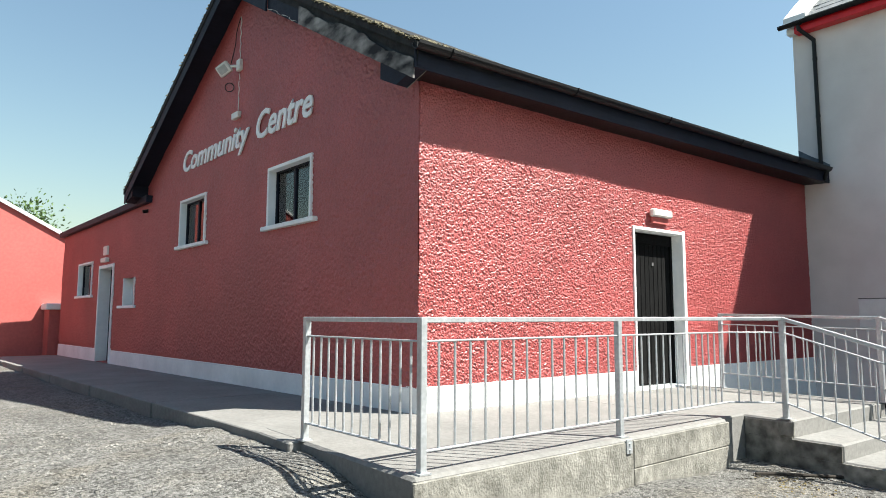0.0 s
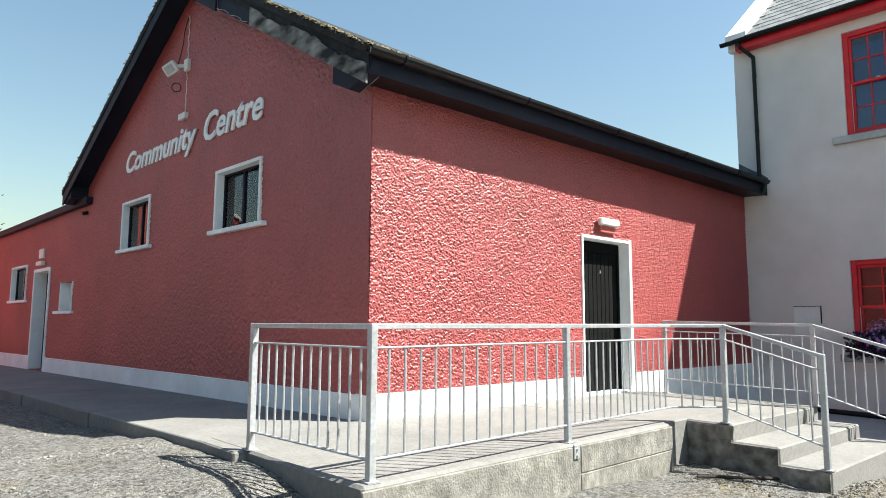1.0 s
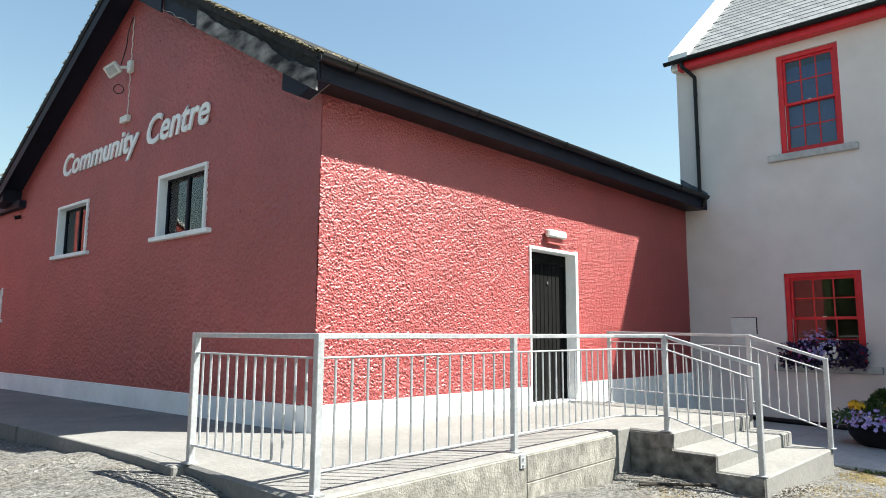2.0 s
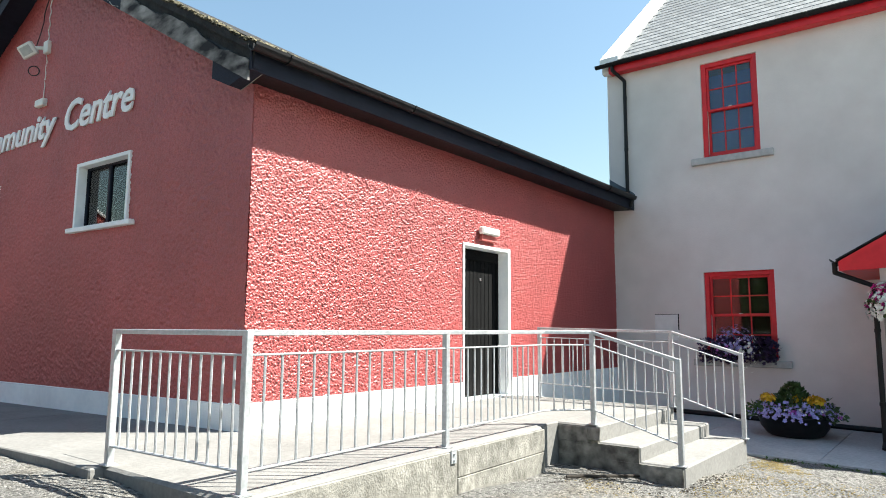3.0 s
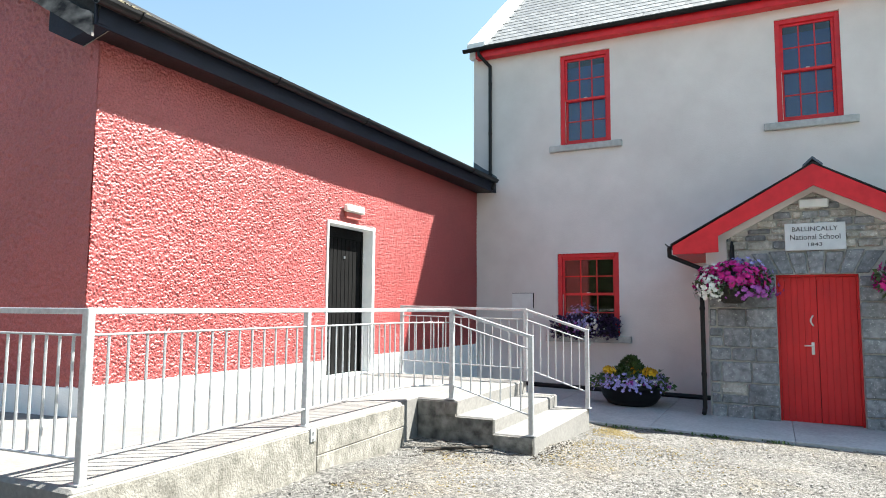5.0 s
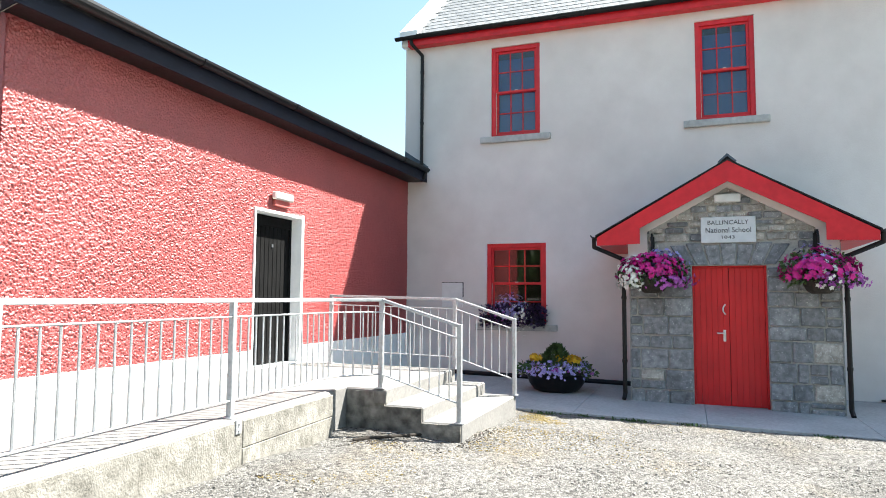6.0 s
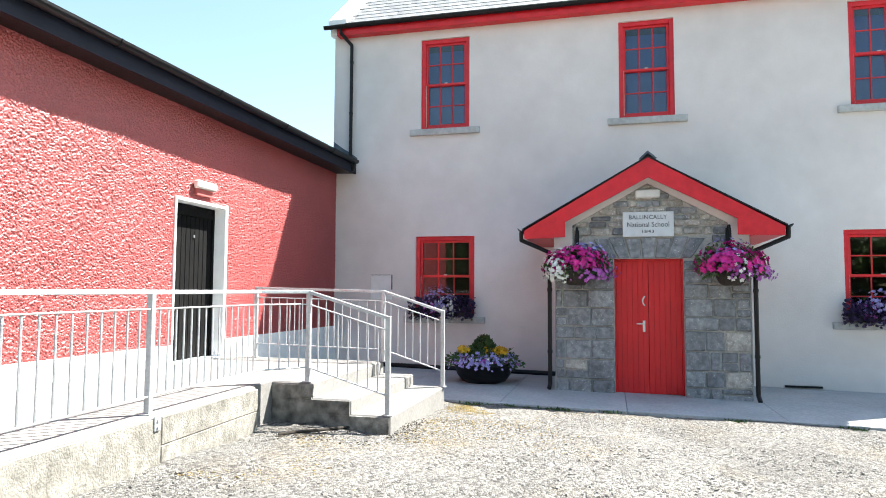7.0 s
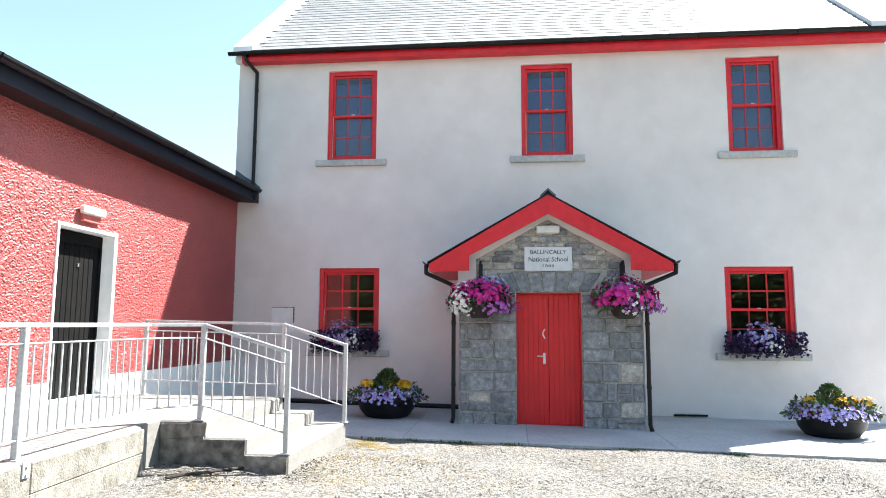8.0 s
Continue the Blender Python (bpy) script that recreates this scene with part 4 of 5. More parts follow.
prism(bm, [(PC - 0.13, APEX - 0.02), (PC, APEX + 0.1), (PC + 0.13, APEX - 0.02), (PC + 0.11, APEX - 0.04), (PC, APEX + 0.06), (PC - 0.11, APEX - 0.04)], -1.87, 0.28)
part("ridge_tile", bm, LEAD, porch, m=PORCH)
for sgn in (1, -1):
    y = PC + sgn * (HALF + 0.03)
    gutter(porch, (7.0, y, GUT + 0.03), (9.1, y, GUT + 0.03), 0.05)
    bm = bmesh.new()
    pipe(bm, [(7.1, y, GUT - 0.02), (7.12, y, GUT - 0.16), (7.22, PC + sgn * 1.56, GUT - 0.36), (7.22, PC + sgn * 1.56, pav_z(y) + 0.1), (7.14, PC + sgn * 1.57, pav_z(y) + 0.02)], 0.034)
    for z in (0.9, -0.1):
        rod(bm, (7.22, PC + sgn * 1.56, z), (7.22, PC + sgn * 1.56, z + 0.05), 0.042)
    part("downpipe", bm, BLACK, porch, "black downpipe")
lamp = thing("bulkhead_lamp", (7.2, PC, 2.45), "white rectangular bulkhead lamp under the porch gable", "wall lamp")
bm = bmesh.new()
box(bm, PC - 0.19, PC + 0.19, 0.012, 0.09, 2.4, 2.53, 0.015)
part("body", bm, PLASTIC, lamp, m=PORCH)
plate = thing("name_plate", (7.24, PC, 1.97), "white painted school name plate with dark lettering", "sign")
bm = bmesh.new()
box(bm, PC - 0.39, PC + 0.39, 0.02, 0.04, 1.78, 2.18, 0.006)
part("board", bm, mat("weathered_sign_paint", (0.60, 0.62, 0.63), (0.68, 0.70, 0.70), 9, 0.6, 0.1), plate, m=PORCH)
INK = mat("dark_ink", (0.03, 0.03, 0.035), (0.05, 0.05, 0.06), 10, 0.6, 0.0)
for text, z, size, wid in (("BALLINCALLY", 2.06, 0.095, 0.58), ("National School", 1.935, 0.115, 0.64), ("1843", 1.84, 0.07, 0.18)):
    written(text, size, INK, plate, PORCH @ pose(PC, 0.041, z), 0.004, 0, wid, "line_of_text")

# ---- railings ----
SET = Matrix()
TOP = 0.875


def railing(points, bars, label):
    """Posts at the points, a top rail, a second rail and a bottom rail, and square bars between; each point is x, y, top, foot."""
    r = thing("railing", (points[0][0], points[0][1], points[0][3]), label, "railing", "railings of the landing")
    for x, y, top, foot, has in points:
        if has:
            bm = bmesh.new()
            box(bm, x - 0.024, x + 0.024, y - 0.024, y + 0.024, foot, top, 0.004)
            box(bm, x - 0.045, x + 0.045, y - 0.045, y + 0.045, foot, foot + 0.01)
            part("post", bm, GALV, r)
    for (p, q), n in zip(zip(points, points[1:]), bars):
        for name, dz, w, h in (("top_rail", -0.017, 0.045, 0.034), ("upper_rail", -0.145, 0.028, 0.013)):
            bm = bmesh.new()
            bar(bm, (p[0], p[1], p[2] + dz), (q[0], q[1], q[2] + dz), w, h)
            part(name, bm, GALV, r)
        lo_p, lo_q = p[2] - 0.795, q[2] - 0.795
        bm = bmesh.new()
        bar(bm, (p[0], p[1], lo_p), (q[0], q[1], lo_q), 0.03, 0.014)
        part("bottom_rail", bm, GALV, r)
        for i in range(1, n + 1):
            u = i / (n + 1)
            x, y = p[0] + (q[0] - p[0]) * u, p[1] + (q[1] - p[1]) * u
            dz = (q[2] - p[2]) * u
            bm = bmesh.new()
            rod(bm, (x, y, lo_p + dz), (x, y, p[2] - 0.145 + dz), 0.0085, 6)
            part("bar", bm, GALV, r)
    return r


LOWP = 0.63
railing([(-1.47, -0.6, TOP, PLAT, 1), (-1.4, -2.01, TOP, PLAT, 1), (0.56, -1.94, TOP + 0.006, PLAT, 1), (2.22, -1.9, TOP + 0.012, PLAT, 0), (2.61, -2.25, TOP + 0.014, PLAT - 0.006, 1), (2.62, -3.12, LOWP, -0.36, 1)],
        [12, 14, 15, 4, 7], "galvanised steel railing along the landing and down the steps")
railing([(4.73, -0.42, TOP + 0.065, PLAT, 1), (4.74, -2.32, TOP + 0.025, PLAT - 0.006, 1), (4.74, -3.15, LOWP + 0.008, -0.36, 1)], [15, 7], "galvanised steel railing on the school side of the steps")


# ---- flowers ----
def blossoms(parent, name, material, spots, size, label=""):
    """Small five-petalled flowers at (place, outward way), joined into one mesh of a colour."""
    vs, fs = [], []
    for p, d in spots:
        d = d.normalized()
        u = d.orthogonal().normalized()
        v = d.cross(u)
        r = size * rnd.uniform(0.7, 1.25)
        spin = rnd.uniform(0, 6.28)
        n = len(vs)
        vs.append(tuple(p - d * r * 0.25))
        for i in range(10):
            t = spin + i * math.pi / 5
            k = r if i % 2 == 0 else r * 0.62
            vs.append(tuple(p + (u * math.cos(t) + v * math.sin(t)) * k + d * (r * 0.2 if i % 2 == 0 else 0)))
        for i in range(10):
            fs.append((n, n + 1 + i, n + 1 + (i + 1) % 10))
    ob = mesh_of(name, vs, fs, material, parent, label)
    ob["kind"] = "stuff"
    return ob


def leaves(parent, name, material, spots, size, label="", droop=0.3):
    """Pointed leaves folded along the middle, joined into one mesh."""
    vs, fs = [], []
    for p, d in spots:
        d = (d.normalized() + Vector((rnd.uniform(-0.7, 0.7), rnd.uniform(-0.7, 0.7), rnd.uniform(-0.7, 0.5) - droop * 0.3))).normalized()
        u = d.orthogonal().normalized()
        u = Matrix.Rotation(rnd.uniform(0, 6.28), 3, d) @ u
        v = d.cross(u)
        r = size * rnd.uniform(0.6, 1.3)
        n = len(vs)
        vs += [tuple(p), tuple(p + d * r * 0.5 + u * r * 0.3 + v * r * 0.1), tuple(p + d * r), tuple(p + d * r * 0.5 - u * r * 0.3 + v * r * 0.1), tuple(p + d * r * 0.5)]
        fs += [(n, n + 1, n + 4), (n + 1, n + 2, n + 4), (n + 2, n + 3, n + 4), (n + 3, n, n + 4)]
    ob = mesh_of(name, vs, fs, material, parent, label)
    ob["kind"] = "stuff"
    return ob


def shell(centre, radii, n, low=-0.4, jitter=0.2, window=None):
    """Spots on an uneven ellipsoid with their outward ways."""
    out = []
    while len(out) < n:
        d = Vector((rnd.gauss(0, 1), rnd.gauss(0, 1), rnd.gauss(0, 1))).normalized()
        if d.z < low or (window and not window(d)):
            continue
        bump = 1 + jitter * math.sin(5 * d.x + 3 * d.z + centre[1]) + rnd.uniform(-jitter, jitter)
        p = Vector(centre) + Vector((d.x * radii[0], d.y * radii[1], d.z * radii[2])) * bump
        out.append((SET @ p, d))
    return out


def bowl(bm, centre, r, h, sides=28):
    """A round bowl with a thick rim, open at the top."""
    prof = [(0.0, 0.0), (0.5, 0.0), (0.74, 0.16), (0.9, 0.46), (0.98, 0.86), (1.03, 0.88), (1.03, 1.0), (0.96, 1.0), (0.9, 0.8), (0.0, 0.78)]
    rings = []
    for pr, pz in prof:
        if pr == 0:
            rings.append([bm.verts.new((centre[0], centre[1], centre[2] + pz * h))])
        else:
            rings.append([bm.verts.new((centre[0] + pr * r * math.cos(6.2832 * i / sides), centre[1] + pr * r * math.sin(6.2832 * i / sides), centre[2] + pz * h)) for i in range(sides)])
    for p, q in zip(rings, rings[1:]):
        for i in range(sides):
            j = (i + 1) % sides
            if len(p) == 1:
                bm.faces.new((p[0], q[j], q[i]))
            elif len(q) == 1:
                bm.faces.new((p[i], p[j], q[0]))
            else:
                bm.faces.new((p[i], p[j], q[j], q[i]))


SET = SCHOOL


def hanging_basket(y, white_side, label):
    c = (6.98, y, 1.33)
    t = thing("hanging_basket", (c[0], c[1], 1.0), label, "hanging basket", "hanging baskets on the porch")
    bm = bmesh.new()
    bowl(bm, (c[0], c[1], 1.0), 0.24, 0.26, 20)
    part("basket", bm, SOIL, t, "dark moss-lined basket")
    bm = bmesh.new()
    pipe(bm, [(7.24, y, 1.5), (7.24, y, 1.86), (7.18, y, 1.93), (7.06, y, 1.92), (7.0, y, 1.84), (6.99, y, 1.72)], 0.016, 8)
    box(bm, 7.22, 7.262, y - 0.03, y + 0.03, 1.46, 1.9, 0.004)
    rod(bm, (6.99, y, 1.72), (c[0] + 0.2, c[1], 1.28), 0.004, 5)
    rod(bm, (6.99, y, 1.72), (c[0] - 0.12, c[1] + 0.18, 1.28), 0.004, 5)
    rod(bm, (6.99, y, 1.72), (c[0] - 0.12, c[1] - 0.18, 1.28), 0.004, 5)
    part("bracket", bm, BLACK, t, "black iron bracket")
    rad = (0.27, 0.38, 0.24)
    leaves(t, "foliage", LEAF, shell((c[0], c[1], 1.3), (0.25, 0.4, 0.22), 650, -0.6), 0.07)
    m = (c[0], c[1], 1.29)
    blossoms(t, "magenta_blossoms", P_MAGENTA, shell(m, (0.30, 0.42, 0.28), 380, -0.2), 0.05)
    blossoms(t, "purple_blossoms", P_PURPLE, shell((c[0], c[1] - 0.16, 1.24), rad, 150, -0.55, window=lambda d: d.z < 0.15 and d.y < 0.5), 0.03)
    blossoms(t, "violet_blossoms", P_DARK, shell((c[0] + 0.02, c[1] - 0.05, 1.31), (0.28, 0.44, 0.31), 40, -0.1), 0.04)
    blossoms(t, "lavender_blossoms", P_BLUE, shell((c[0] + 0.03, c[1] - 0.17 * white_side, 1.36), (0.26, 0.3, 0.29), 100, 0.25), 0.034)
    blossoms(t, "white_blossoms", P_WHITE, shell((c[0] - 0.02, c[1] + 0.28 * white_side, 1.25), (0.31, 0.2, 0.28), 50 if white_side < 0 else 210, -0.7), 0.036)


hanging_basket(-4.78, 1, "hanging basket of magenta, violet and white petunias on an iron bracket")
hanging_basket(-7.07, -0.2, "overflowing hanging basket of magenta and purple petunias on an iron bracket")


def bowl_planter(x, y, yellow_y, label):
    z = pav_z(y)
    t = thing("bowl_planter", (x, y, z), label, "planter", "bowl planters before the school")
    bm = bmesh.new()
    bowl(bm, (x, y, z - 0.03), 0.52, 0.36)
    part("bowl", bm, BLACK, t, "glossy black plastic bowl", smooth=True)
    bm = bmesh.new()
    box(bm, x - 0.4, x + 0.4, y - 0.4, y + 0.4, z + 0.275, z + 0.285)
    bmesh.ops.delete(bm, geom=[f for f in bm.faces if f.normal.z < 0.5], context="FACES")
    part("compost", bm, SOIL, t)
    leaves(t, "foliage", LEAF, shell((x, y, z + 0.34), (0.48, 0.52, 0.2), 650, -0.2), 0.085)
    # clipped conifer
    spots = []
    for i in range(900):
        k = rnd.random() ** 0.8
        a = rnd.uniform(0, 6.28)
        r = 0.2 * (1 - k * k) ** 0.8 * rnd.uniform(0.4, 1.25) + 0.02
        spots.append((SET @ Vector((x + r * math.cos(a), y + r * math.sin(a), z + 0.36 + 0.42 * k)), Vector((math.cos(a), math.sin(a), 1.2))))
    leaves(t, "dwarf_conifer", LEAF, spots, 0.055, "small clipped conifer", 0)
    ring = []
    for i in range(420):
        a = rnd.uniform(0, 6.28)
        r = rnd.uniform(0.4, 0.66)
        d = Vector((math.cos(a), math.sin(a), 0.5))
        ring.append((SET @ Vector((x + r * math.cos(a), y + r * math.sin(a), z + 0.46 - 0.75 * max(0, r - 0.46) + rnd.uniform(-0.07, 0.07))), d))
    blossoms(t, "lavender_blossoms", P_BLUE, ring, 0.03)
    blossoms(t, "purple_blossoms", P_PURPLE, shell((x, y, z + 0.34), (0.5, 0.56, 0.13), 90, 0.0), 0.028)
    blossoms(t, "white_blossoms", P_WHITE, shell((x - 0.2, y - 0.15, z + 0.36), (0.34, 0.4, 0.1), 40, 0.1), 0.022)
    yl = []
    for yy in yellow_y:
        yl += shell((x - rnd.uniform(0.05, 0.3), y + yy, z + 0.53), (0.08, 0.09, 0.08), 24, -0.2)
    blossoms(t, "yellow_blossoms", P_YELLOW, yl, 0.036)


bowl_planter(7.72, -3.14, (0.28, -0.08, -0.3, -0.38, 0.36), "black bowl planter of lavender and yellow pansies round a dwarf conifer")
bowl_planter(7.45, -10.25, (-0.2, -0.28, -0.45, 0.3, -0.1), "black bowl planter of lavender and yellow flowers, sunlit rim")


def window_box(y0, y1, label):
    x, z = 9.04, 0.41
    t = thing("window_box", (x, (y0 + y1) / 2, z), label, "window box", "window boxes of the school")
    bm = bmesh.new()
    box(bm, x - 0.07, x + 0.08, y0 + 0.05, y1 - 0.05, z, z + 0.16, 0.006)
    part("trough", bm, BLACK, t)
    w = (y1 - y0) / 2
    mid = ((y0 + y1) / 2)
    dark = []
    for i in range(900):
        dark.append((SET @ Vector((x + rnd.uniform(-0.17, 0.05), rnd.uniform(y0 - 0.03, y1 + 0.03), z + rnd.uniform(-0.04, 0.34) + 0.05 * math.sin(9 * i))), Vector((-1, rnd.uniform(-0.5, 0.5), 0.4))))
    leaves(t, "dark_foliage", P_DARK, dark, 0.075, "nearly black violet foliage")
    blossoms(t, "violet_blossoms", P_DARK, dark[:160], 0.036)
    blossoms(t, "lavender_blossoms", P_BLUE, shell((x - 0.1, mid + 0.08, z + 0.27), (0.15, 0.32, 0.27), 150, -0.9), 0.036)
    blossoms(t, "purple_blossoms", P_PURPLE, shell((x - 0.08, mid + 0.2, z + 0.16), (0.14, 0.26, 0.16), 45, -0.9), 0.028)
    blossoms(t, "white_blossoms", P_WHITE, shell((x - 0.12, mid - 0.14, z + 0.14), (0.14, 0.2, 0.3), 70, -0.95), 0.03)


window_box(-2.7, -1.42, "window box of dark violet and lavender petunias on the sill")
window_box(-10.55, -9.2, "window box of dark violet, lavender and white petunias on the sill")
SET = Matrix()

# ---- small fittings on the hall ----
lamp = thing("bulkhead_lamp", (4.07, -0.05, 2.28), "cream bulkhead lamp over the black hall door", "wall lamp")
bm = bmesh.new()
box(bm, -4.27, -3.82, 0.02, 0.1, 2.24, 2.345, 0.018)
part("diffuser", bm, PLASTIC, lamp, m=SIDE)
bm = bmesh.new()
box(bm, -4.23, -3.87, 0.0, 0.05, 2.15, 2.238, 0.006)
part("backplate", bm, PALE_RED, lamp, "painted-over red back plate", m=SIDE)
flood = thing("floodlight", (-0.4, 4.6, 4.7), "white floodlight on a bracket high on the gable", "floodlight")
bm = bmesh.new()
box(bm, -0.11, 0.11, -0.045, 0.04, -0.09, 0.09, 0.015)
head = part("lamp_head", bm, PLASTIC, flood, m=GABLE @ pose(4.6, 0.2, 4.66, -28, 24, 25))
bm = bmesh.new()
box(bm, -0.075, 0.075, 0.04, 0.044, -0.057, 0.057)
part("lamp_glass", bm, SILL, head, "grey lamp glass", m=GABLE @ pose(4.6, 0.2, 4.66, -28, 24, 25))
bm = bmesh.new()
rod(bm, (4.46, 0.02, 4.72), (4.56, 0.17, 4.7), 0.025)
box(bm, 4.34, 4.46, 0.0, 0.07, 4.62, 4.8, 0.01)
part("bracket", bm, PLASTIC, flood, m=GABLE)
sens = thing("sensor_box", (-0.3, 4.45, 3.93), "small cream sensor box under the floodlight", "sensor")
bm = bmesh.new()
box(bm, 4.34, 4.58, 0.0, 0.07, 3.88, 3.98, 0.01)
part("casing", bm, PLASTIC, sens, m=GABLE)
cable = thing("cable", (-0.3, 4.5, 4.0), "loose electric cables down the gable wall", "cable")
bm = bmesh.new()
pts = [(4.44 + 0.02 * math.sin(3 * i), 0.018, 3.98 + i * 0.09) for i in range(18)]
pipe(bm, pts, 0.007, 5)
part("white_cable", bm, PLASTIC, cable, m=GABLE)
bm = bmesh.new()
pts = [(4.46, 0.02, 5.5)] + [(4.5 + 0.06 * i + 0.03 * math.sin(2 * i), 0.03, 5.42 - 0.15 * i) for i in range(5)]
pipe(bm, pts, 0.007, 5)
part("black_cable", bm, BLACK, cable, m=GABLE)
bm = bmesh.new()
ring = [(4.66 + 0.04 * math.cos(6.2832 * i / 12), 0.08 + 0.055 * math.cos(6.2832 * i / 12), 4.42 + 0.07 * math.sin(6.2832 * i / 12)) for i in range(13)]
pipe(bm, ring, 0.007, 5)
part("cable_loop", bm, BLACK, cable, m=GABLE)
for z0, z1, s0, s1, d in ((2.29, 2.5, 11.52, 11.86, 0.05), (2.12, 2.22, 11.45, 11.9, 0.09)):
    f = thing("door_lamp" if d > 0.06 else "door_notice", (-0.6, 11.4, z0), "cream lamp above the gable door" if d > 0.06 else "small pale notice box above the gable door", "wall lamp" if d > 0.06 else "notice")
    bm = bmesh.new()
    box(bm, s0, s1, 0.0, d, z0, z1, 0.01)
    part("casing", bm, PLASTIC, f, m=GABLE)
wp = thing("overflow_pipe", (-0.5, 8.7, 3.0), "short black overflow pipe through the gable", "pipe")
bm = bmesh.new()
rod(bm, (8.75, -0.05, 3.0), (8.75, 0.1, 2.95), 0.035, 10)
part("spout", bm, BLACK, wp, m=GABLE)
rb = thing("post_bracket", (0.56, -2.03, -0.2), "galvanised bracket bolted to the landing face", "bracket")
bm = bmesh.new()
box(bm, 0.53, 0.6, -2.024, -2.01, -0.165, -0.055, 0.003)
for z in (-0.09, -0.14):
    rod(bm, (0.565, -2.024, z), (0.565, -2.034, z), 0.01, 6)
part("plate", bm, GALV, rb)

sb = thing("post_bracket", (2.56, -2.27, -0.2), "concrete block bolted to the side of the steps under the post", "bracket")
bm = bmesh.new()
box(bm, 2.545, 2.57, -2.34, -2.2, -0.2, -0.075, 0.004)
for z in (-0.11, -0.17):
    rod(bm, (2.545, -2.32, z), (2.538, -2.32, z), 0.008, 6)
part("plate", bm, CONC_FACE, sb)

flash = thing("lead_flashing", (8.63, 0.1, 3.6), "blue-grey lead flashing where the hall roof meets the school", "flashing")
bm = bmesh.new()
strip = [(-0.36, 3.48), (-0.36, 3.58), (-0.2, 3.7), (-0.05, 3.79), (0.16, 3.94), (0.16, 3.7)]
front = [bm.verts.new((8.632, y, z)) for y, z in strip]
rear = [bm.verts.new((8.646, y, z)) for y, z in strip]
bm.faces.new(front)
bm.faces.new(rear[::-1])
for i in range(6):
    bm.faces.new((front[i], rear[i], rear[(i + 1) % 6], front[(i + 1) % 6]))
bmesh.ops.recalc_face_normals(bm, faces=bm.faces)
part("sheet", bm, LEAD, flash)

# black mound added for the shaded strip between the hall and the school
heap = thing("shaded_strip_mound", (7.2, -0.4, -0.62), "low black mound in place of the shaded strip by the wall foot", "heap")
bm = bmesh.new()
bmesh.ops.create_grid(bm, x_segments=44, y_segments=18, size=1)
for v in bm.verts:
    u, w = v.co.x, v.co.y
    body = max(0.0, 1 - abs(u) ** 3) * max(0.0, 1 - w ** 2) ** 0.5
    lift = (0.15 + 0.06 * math.exp(-((u - 0.55) / 0.3) ** 2)) * body
    fold = 0.05 * noise.noise(Vector((u * 5, w * 3, 1.7))) * body
    v.co = Vector((7.05 + 1.45 * u, -0.46 + 0.4 * w, -0.64 + lift + fold))
part("sheet", bm, BLACK, heap, smooth=True)

# ---- far building, tree ----
annex = thing("red_outbuilding", (-4, 18, -0.3), "faded red outbuilding gable with a white coping", "outbuilding")
bm = bmesh.new()
prism(bm, [(0.2, -0.6), (0.2, 2.85), (-0.6, 3.28), (-6.2, 6.3), (-11.8, 3.28), (-11.8, -0.6)], 18.0, 18.3)
part("wall", bm, PALE_RED, annex)
for x0, z0, x1, z1 in ((0.25, 2.86, -6.2, 6.35), (-6.2, 6.35, -11.9, 3.28)):
    bm = bmesh.new()
    bar(bm, (x0, 18.12, z0), (x1, 18.12, z1), 0.42, 0.1, 0.01)
    part("coping", bm, WHITE, annex, "white painted coping")
bm = bmesh.new()
prism(bm, [(0.0, -0.6), (0.0, 2.9), (-6.2, 6.25), (-11.8, 3.2), (-11.8, -0.6)], 18.3, 27)
part("roof", bm, TILE, annex)
pier = thing("boundary_pier", (-0.5, 17.2, -0.3), "low red wall end with a white capping stone", "wall")
bm = bmesh.new()
box(bm, -1.08, -0.3, 16.9, 17.98, -0.5, 1.06, 0.01)
part("body", bm, PALE_RED, pier)
bm = bmesh.new()
box(bm, -1.17, -0.3, 16.8, 17.98, 1.06, 1.24, 0.02)
part("cap", bm, WHITE, pier, "white capping stone")


def tree(x, y, h, r, n, seed, label):
    rn = random.Random(seed)
    z0 = float(ground_height(x, y)) - 0.1
    t = thing("tree", (x, y, z0), label, "tree", "trees round the yard")
    bm = bmesh.new()
    top = Vector((x + rn.uniform(-0.3, 0.3), y, z0 + h * 0.75))
    m = Matrix.Translation((x, y, z0 + h * 0.37))
    bmesh.ops.create_cone(bm, cap_ends=True, segments=9, radius1=h * 0.03, radius2=h * 0.01, depth=h * 0.75, matrix=m)
    tips = [top]
    for i in range(14):
        a, k = i * 2.4, rn.uniform(0.3, 0.7)
        p = Vector((x, y, z0 + h * k))
        q = p + Vector((math.cos(a) * r * 0.8, math.sin(a) * r * 0.8, h * rn.uniform(0.08, 0.26)))
        rod(bm, p, q, h * 0.006, 5)
        tips += [q, (p + q) / 2 + Vector((0, 0, 0.3))]
    part("trunk", bm, BARK, t)
    spots = []
    while len(spots) < n:
        c = rn.choice(tips)
        d = Vector((rn.gauss(0, 1), rn.gauss(0, 1), rn.gauss(0, 0.8)))
        spots.append((c + d * r * 0.24, d + Vector((0, 0, 0.3))))
    leaves(t, "crown", TREE_LEAF, spots, h * 0.024)


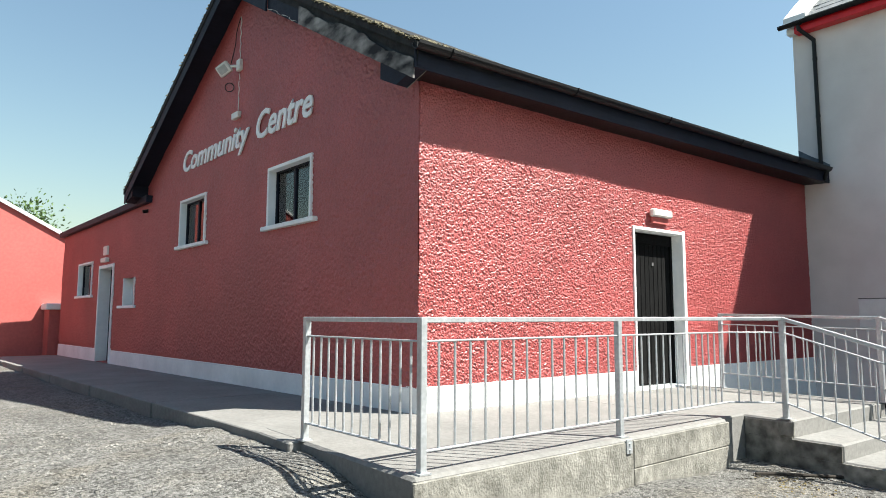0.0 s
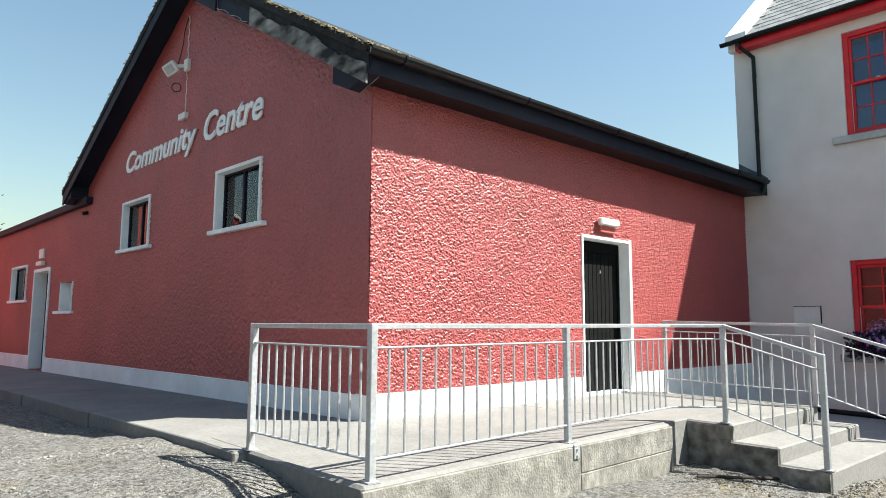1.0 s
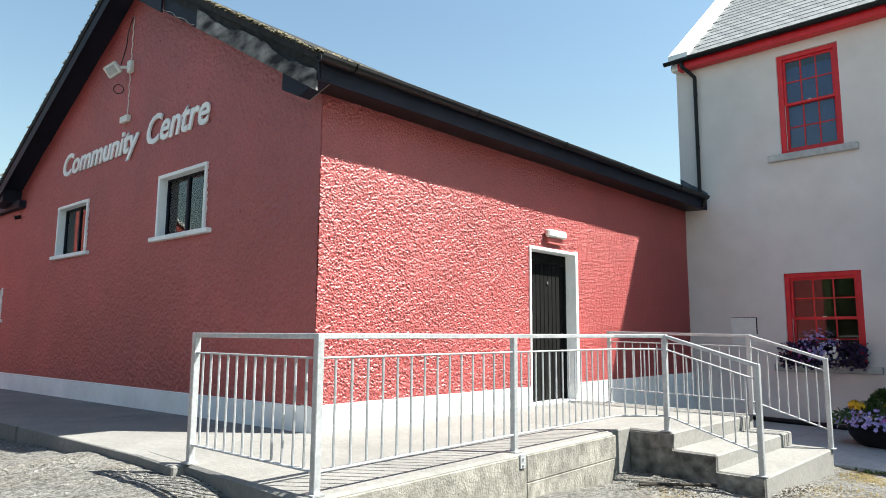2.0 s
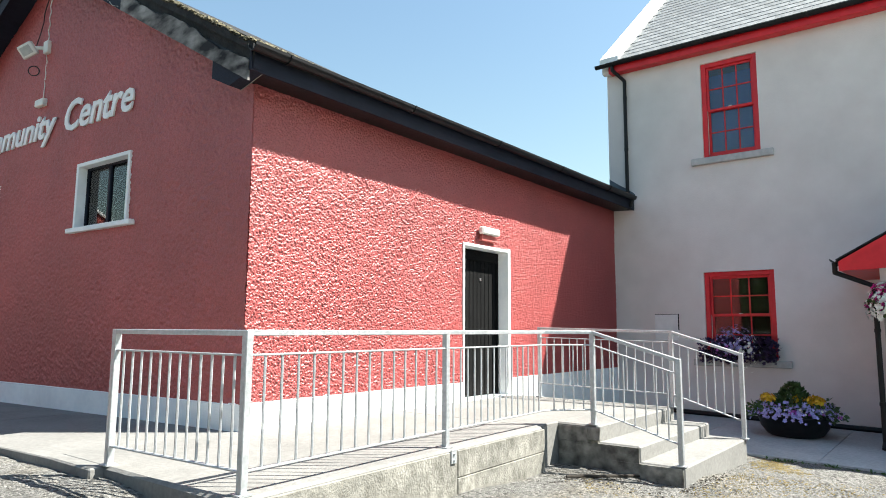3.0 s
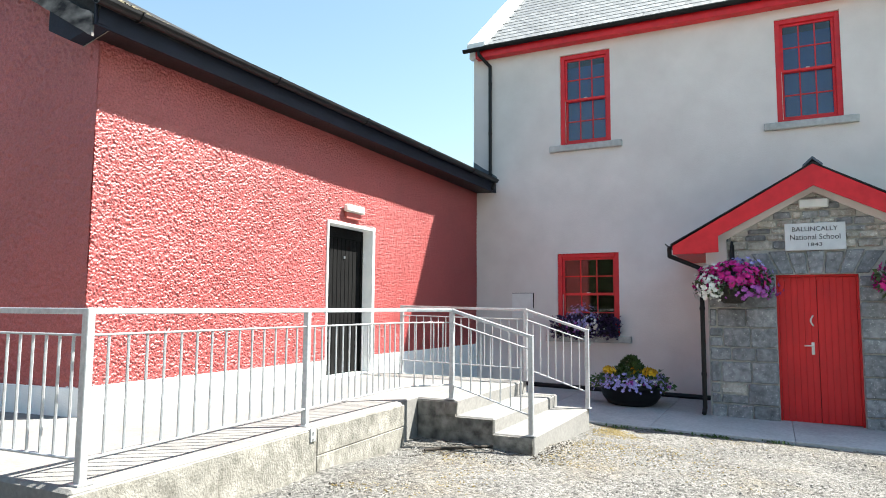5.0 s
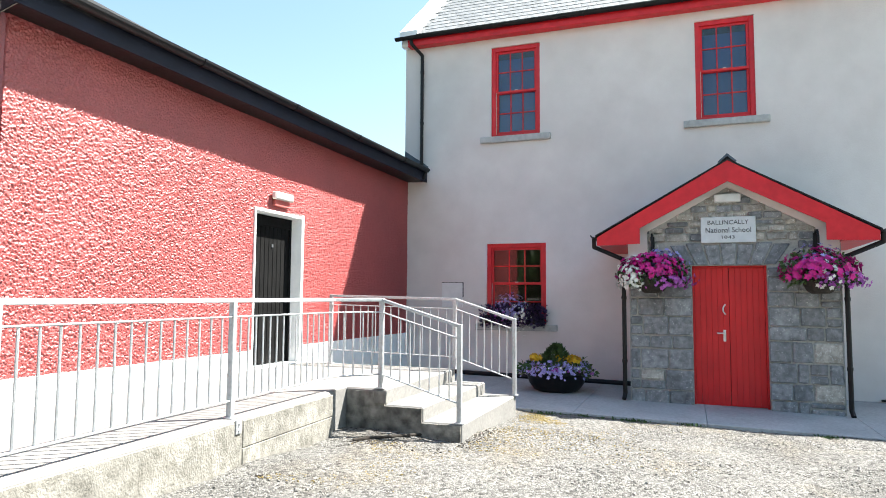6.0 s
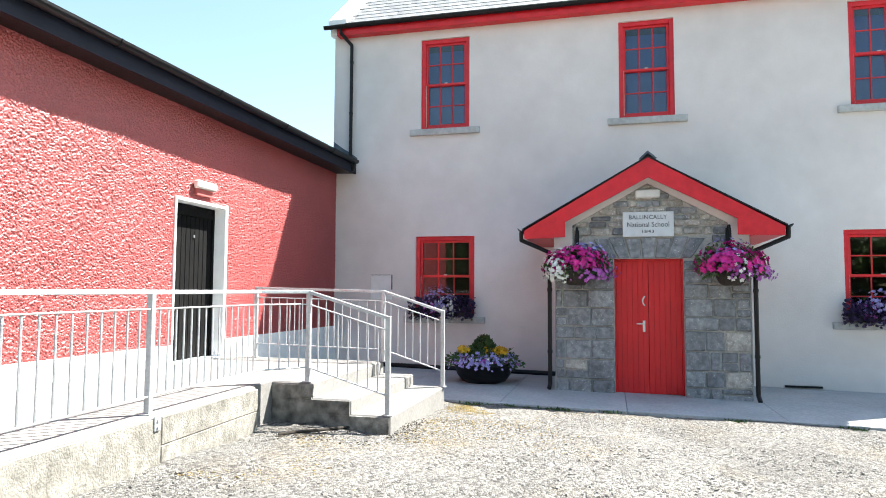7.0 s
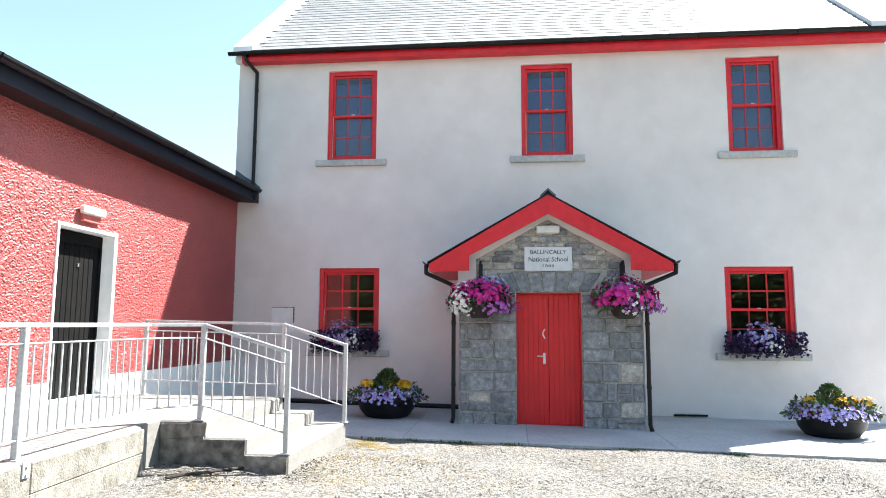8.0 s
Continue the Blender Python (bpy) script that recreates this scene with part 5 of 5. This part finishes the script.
tree(-1.9, 40, 8.8, 3.0, 12000, 3, "leafy ash tree behind the outbuilding")
for i, (x, y, h) in enumerate(((-16, -3, 7.5), (-17, -8, 8.5), (-15, -13, 7), (-19, 2, 8), (-14, -19, 8))):
    tree(x, y, h, h * 0.36, 6000, 20 + i, "leafy tree at the edge of the yard")
hedge = []
for i in range(26000):
    y = rnd.uniform(-30, 22)
    top = 4.6 + 0.8 * math.sin(0.5 * y) + 0.5 * math.sin(1.7 * y)
    hedge.append((Vector((-19 - rnd.uniform(0, 1.6), y, -0.5 + top * rnd.random())), Vector((1, 0, 0.3))))
tagged(leaves(None, "hedge", TREE_LEAF, hedge, 0.5, "tall dense hedge along the far side of the yard"), category="hedge", kind="stuff")

# ---- moss and litter on the yard ----
mx = np.concatenate([rng.normal(4.85, 0.2, 5200), rng.uniform(2.2, 5.6, 2600), rng.uniform(0.4, 2.6, 1500)])
my = np.concatenate([rng.normal(-3.75, 0.24, 5200), -3.3 - np.abs(rng.normal(0, 0.75, 2600)), -2.3 - np.abs(rng.normal(0, 0.5, 1500))])
ok = on_yard(mx, my)
stone_scatter("yard_moss", np.stack([mx[ok], my[ok], ground_height(mx[ok], my[ok]) + 0.002], -1), 0.003, 0.011, WEED, "dry ochre moss and weeds in the gravel by the steps", "moss")

dx = np.concatenate([rng.uniform(1.9, 2.6, 500), rng.uniform(0.4, 2.2, 300), rng.uniform(2.3, 3.4, 200)])
dy = np.concatenate([-2.25 - np.abs(rng.normal(0, 0.4, 500)), -2.24 - np.abs(rng.normal(0, 0.07, 300)), -3.2 - np.abs(rng.normal(0, 0.12, 200))])
ok = on_yard(dx, dy) | ((dx < 2.56) & (dx > 2.14) & (dy < -1.9))
stone_scatter("debris", np.stack([dx[ok], dy[ok], ground_height(dx[ok], dy[ok]) + 0.004], -1), 0.003, 0.013, SOIL, "dark soil and leaf litter at the foot of the steps", "litter")

weeds = []
for i in range(26):
    y = rnd.choice((-3.5, -4.0, -4.55, -5.3, -6.9, -8.2)) + rnd.gauss(0, 0.12)
    x = 5.22 + rnd.gauss(0, 0.03)
    z = float(ground_height(x, y))
    for k in range(rnd.randint(6, 16)):
        weeds.append((Vector((x + rnd.gauss(0, 0.03), y + rnd.gauss(0, 0.05), z)), Vector((rnd.gauss(0, 0.4), rnd.gauss(0, 0.4), 1))))
tagged(leaves(None, "weeds", LEAF, weeds, 0.04, "small green weeds along the pavement edge"), category="weeds", kind="stuff")
stick = thing("stick", (2.3, -2.6, -0.48), "dark bent stick lying in the litter by the steps", "stick")
bm = bmesh.new()
run = [(1.95 + 0.145 * i, -2.28 - 0.105 * i + 0.02 * math.sin(2.1 * i)) for i in range(8)]
pipe(bm, [(x, y, float(ground_height(x, y)) + 0.016) for x, y in run], 0.014, 7)
part("wood", bm, SOIL, stick)

# ---- slates of the school roof ----
SET = SCHOOL
bm = bmesh.new()
box(bm, 0, 0.5, -0.148, 0.148, 0, 0.015)
slate_mesh = bpy.data.meshes.new("slate")
ang = math.atan(PITCH)
bm.transform(SET @ Matrix.Translation((0, 0, 0)))
bm.transform(Matrix.Translation(-(SET.translation)))
bm.to_mesh(slate_mesh)
bm.free()
slate_mesh.materials.append(SLATE)
count = 0
rest_v, rest_f = [], []
GAUGE = 0.235
for row in range(21):
    for col in range(42):
        y = Y_L - 0.34 - 0.15 * (row % 2) - 0.3 * col - 0.15
        if y < Y_R + 0.34:
            continue
        u = row * GAUGE
        px_, pz_ = E_X + 0.0 + u * math.cos(ang), E_Z + 0.085 + u * math.sin(ang)
        m = SET @ Matrix.Translation((px_, y, pz_)) @ Matrix.Rotation(-ang + 0.034, 4, "Y") @ Matrix.Rotation(rnd.uniform(-0.006, 0.006), 4, "Z")
        m = m @ Matrix.Diagonal((1 / 0.9628, 1 / 0.9628, 1 / 0.9628, 1))
        if row < 9 and count < 300:
            ob = under(new("slate", slate_mesh), roof_school)
            ob.matrix_local = m
            count += 1
        else:
            n = len(rest_v)
            rest_v += [tuple(m @ v.co) for v in slate_mesh.vertices]
            rest_f += [tuple(n + i for i in f.vertices) for f in slate_mesh.polygons]
ob = mesh_of("slating", rest_v, rest_f, SLATE, roof_school)
ob["kind"] = "stuff"
SET = Matrix()
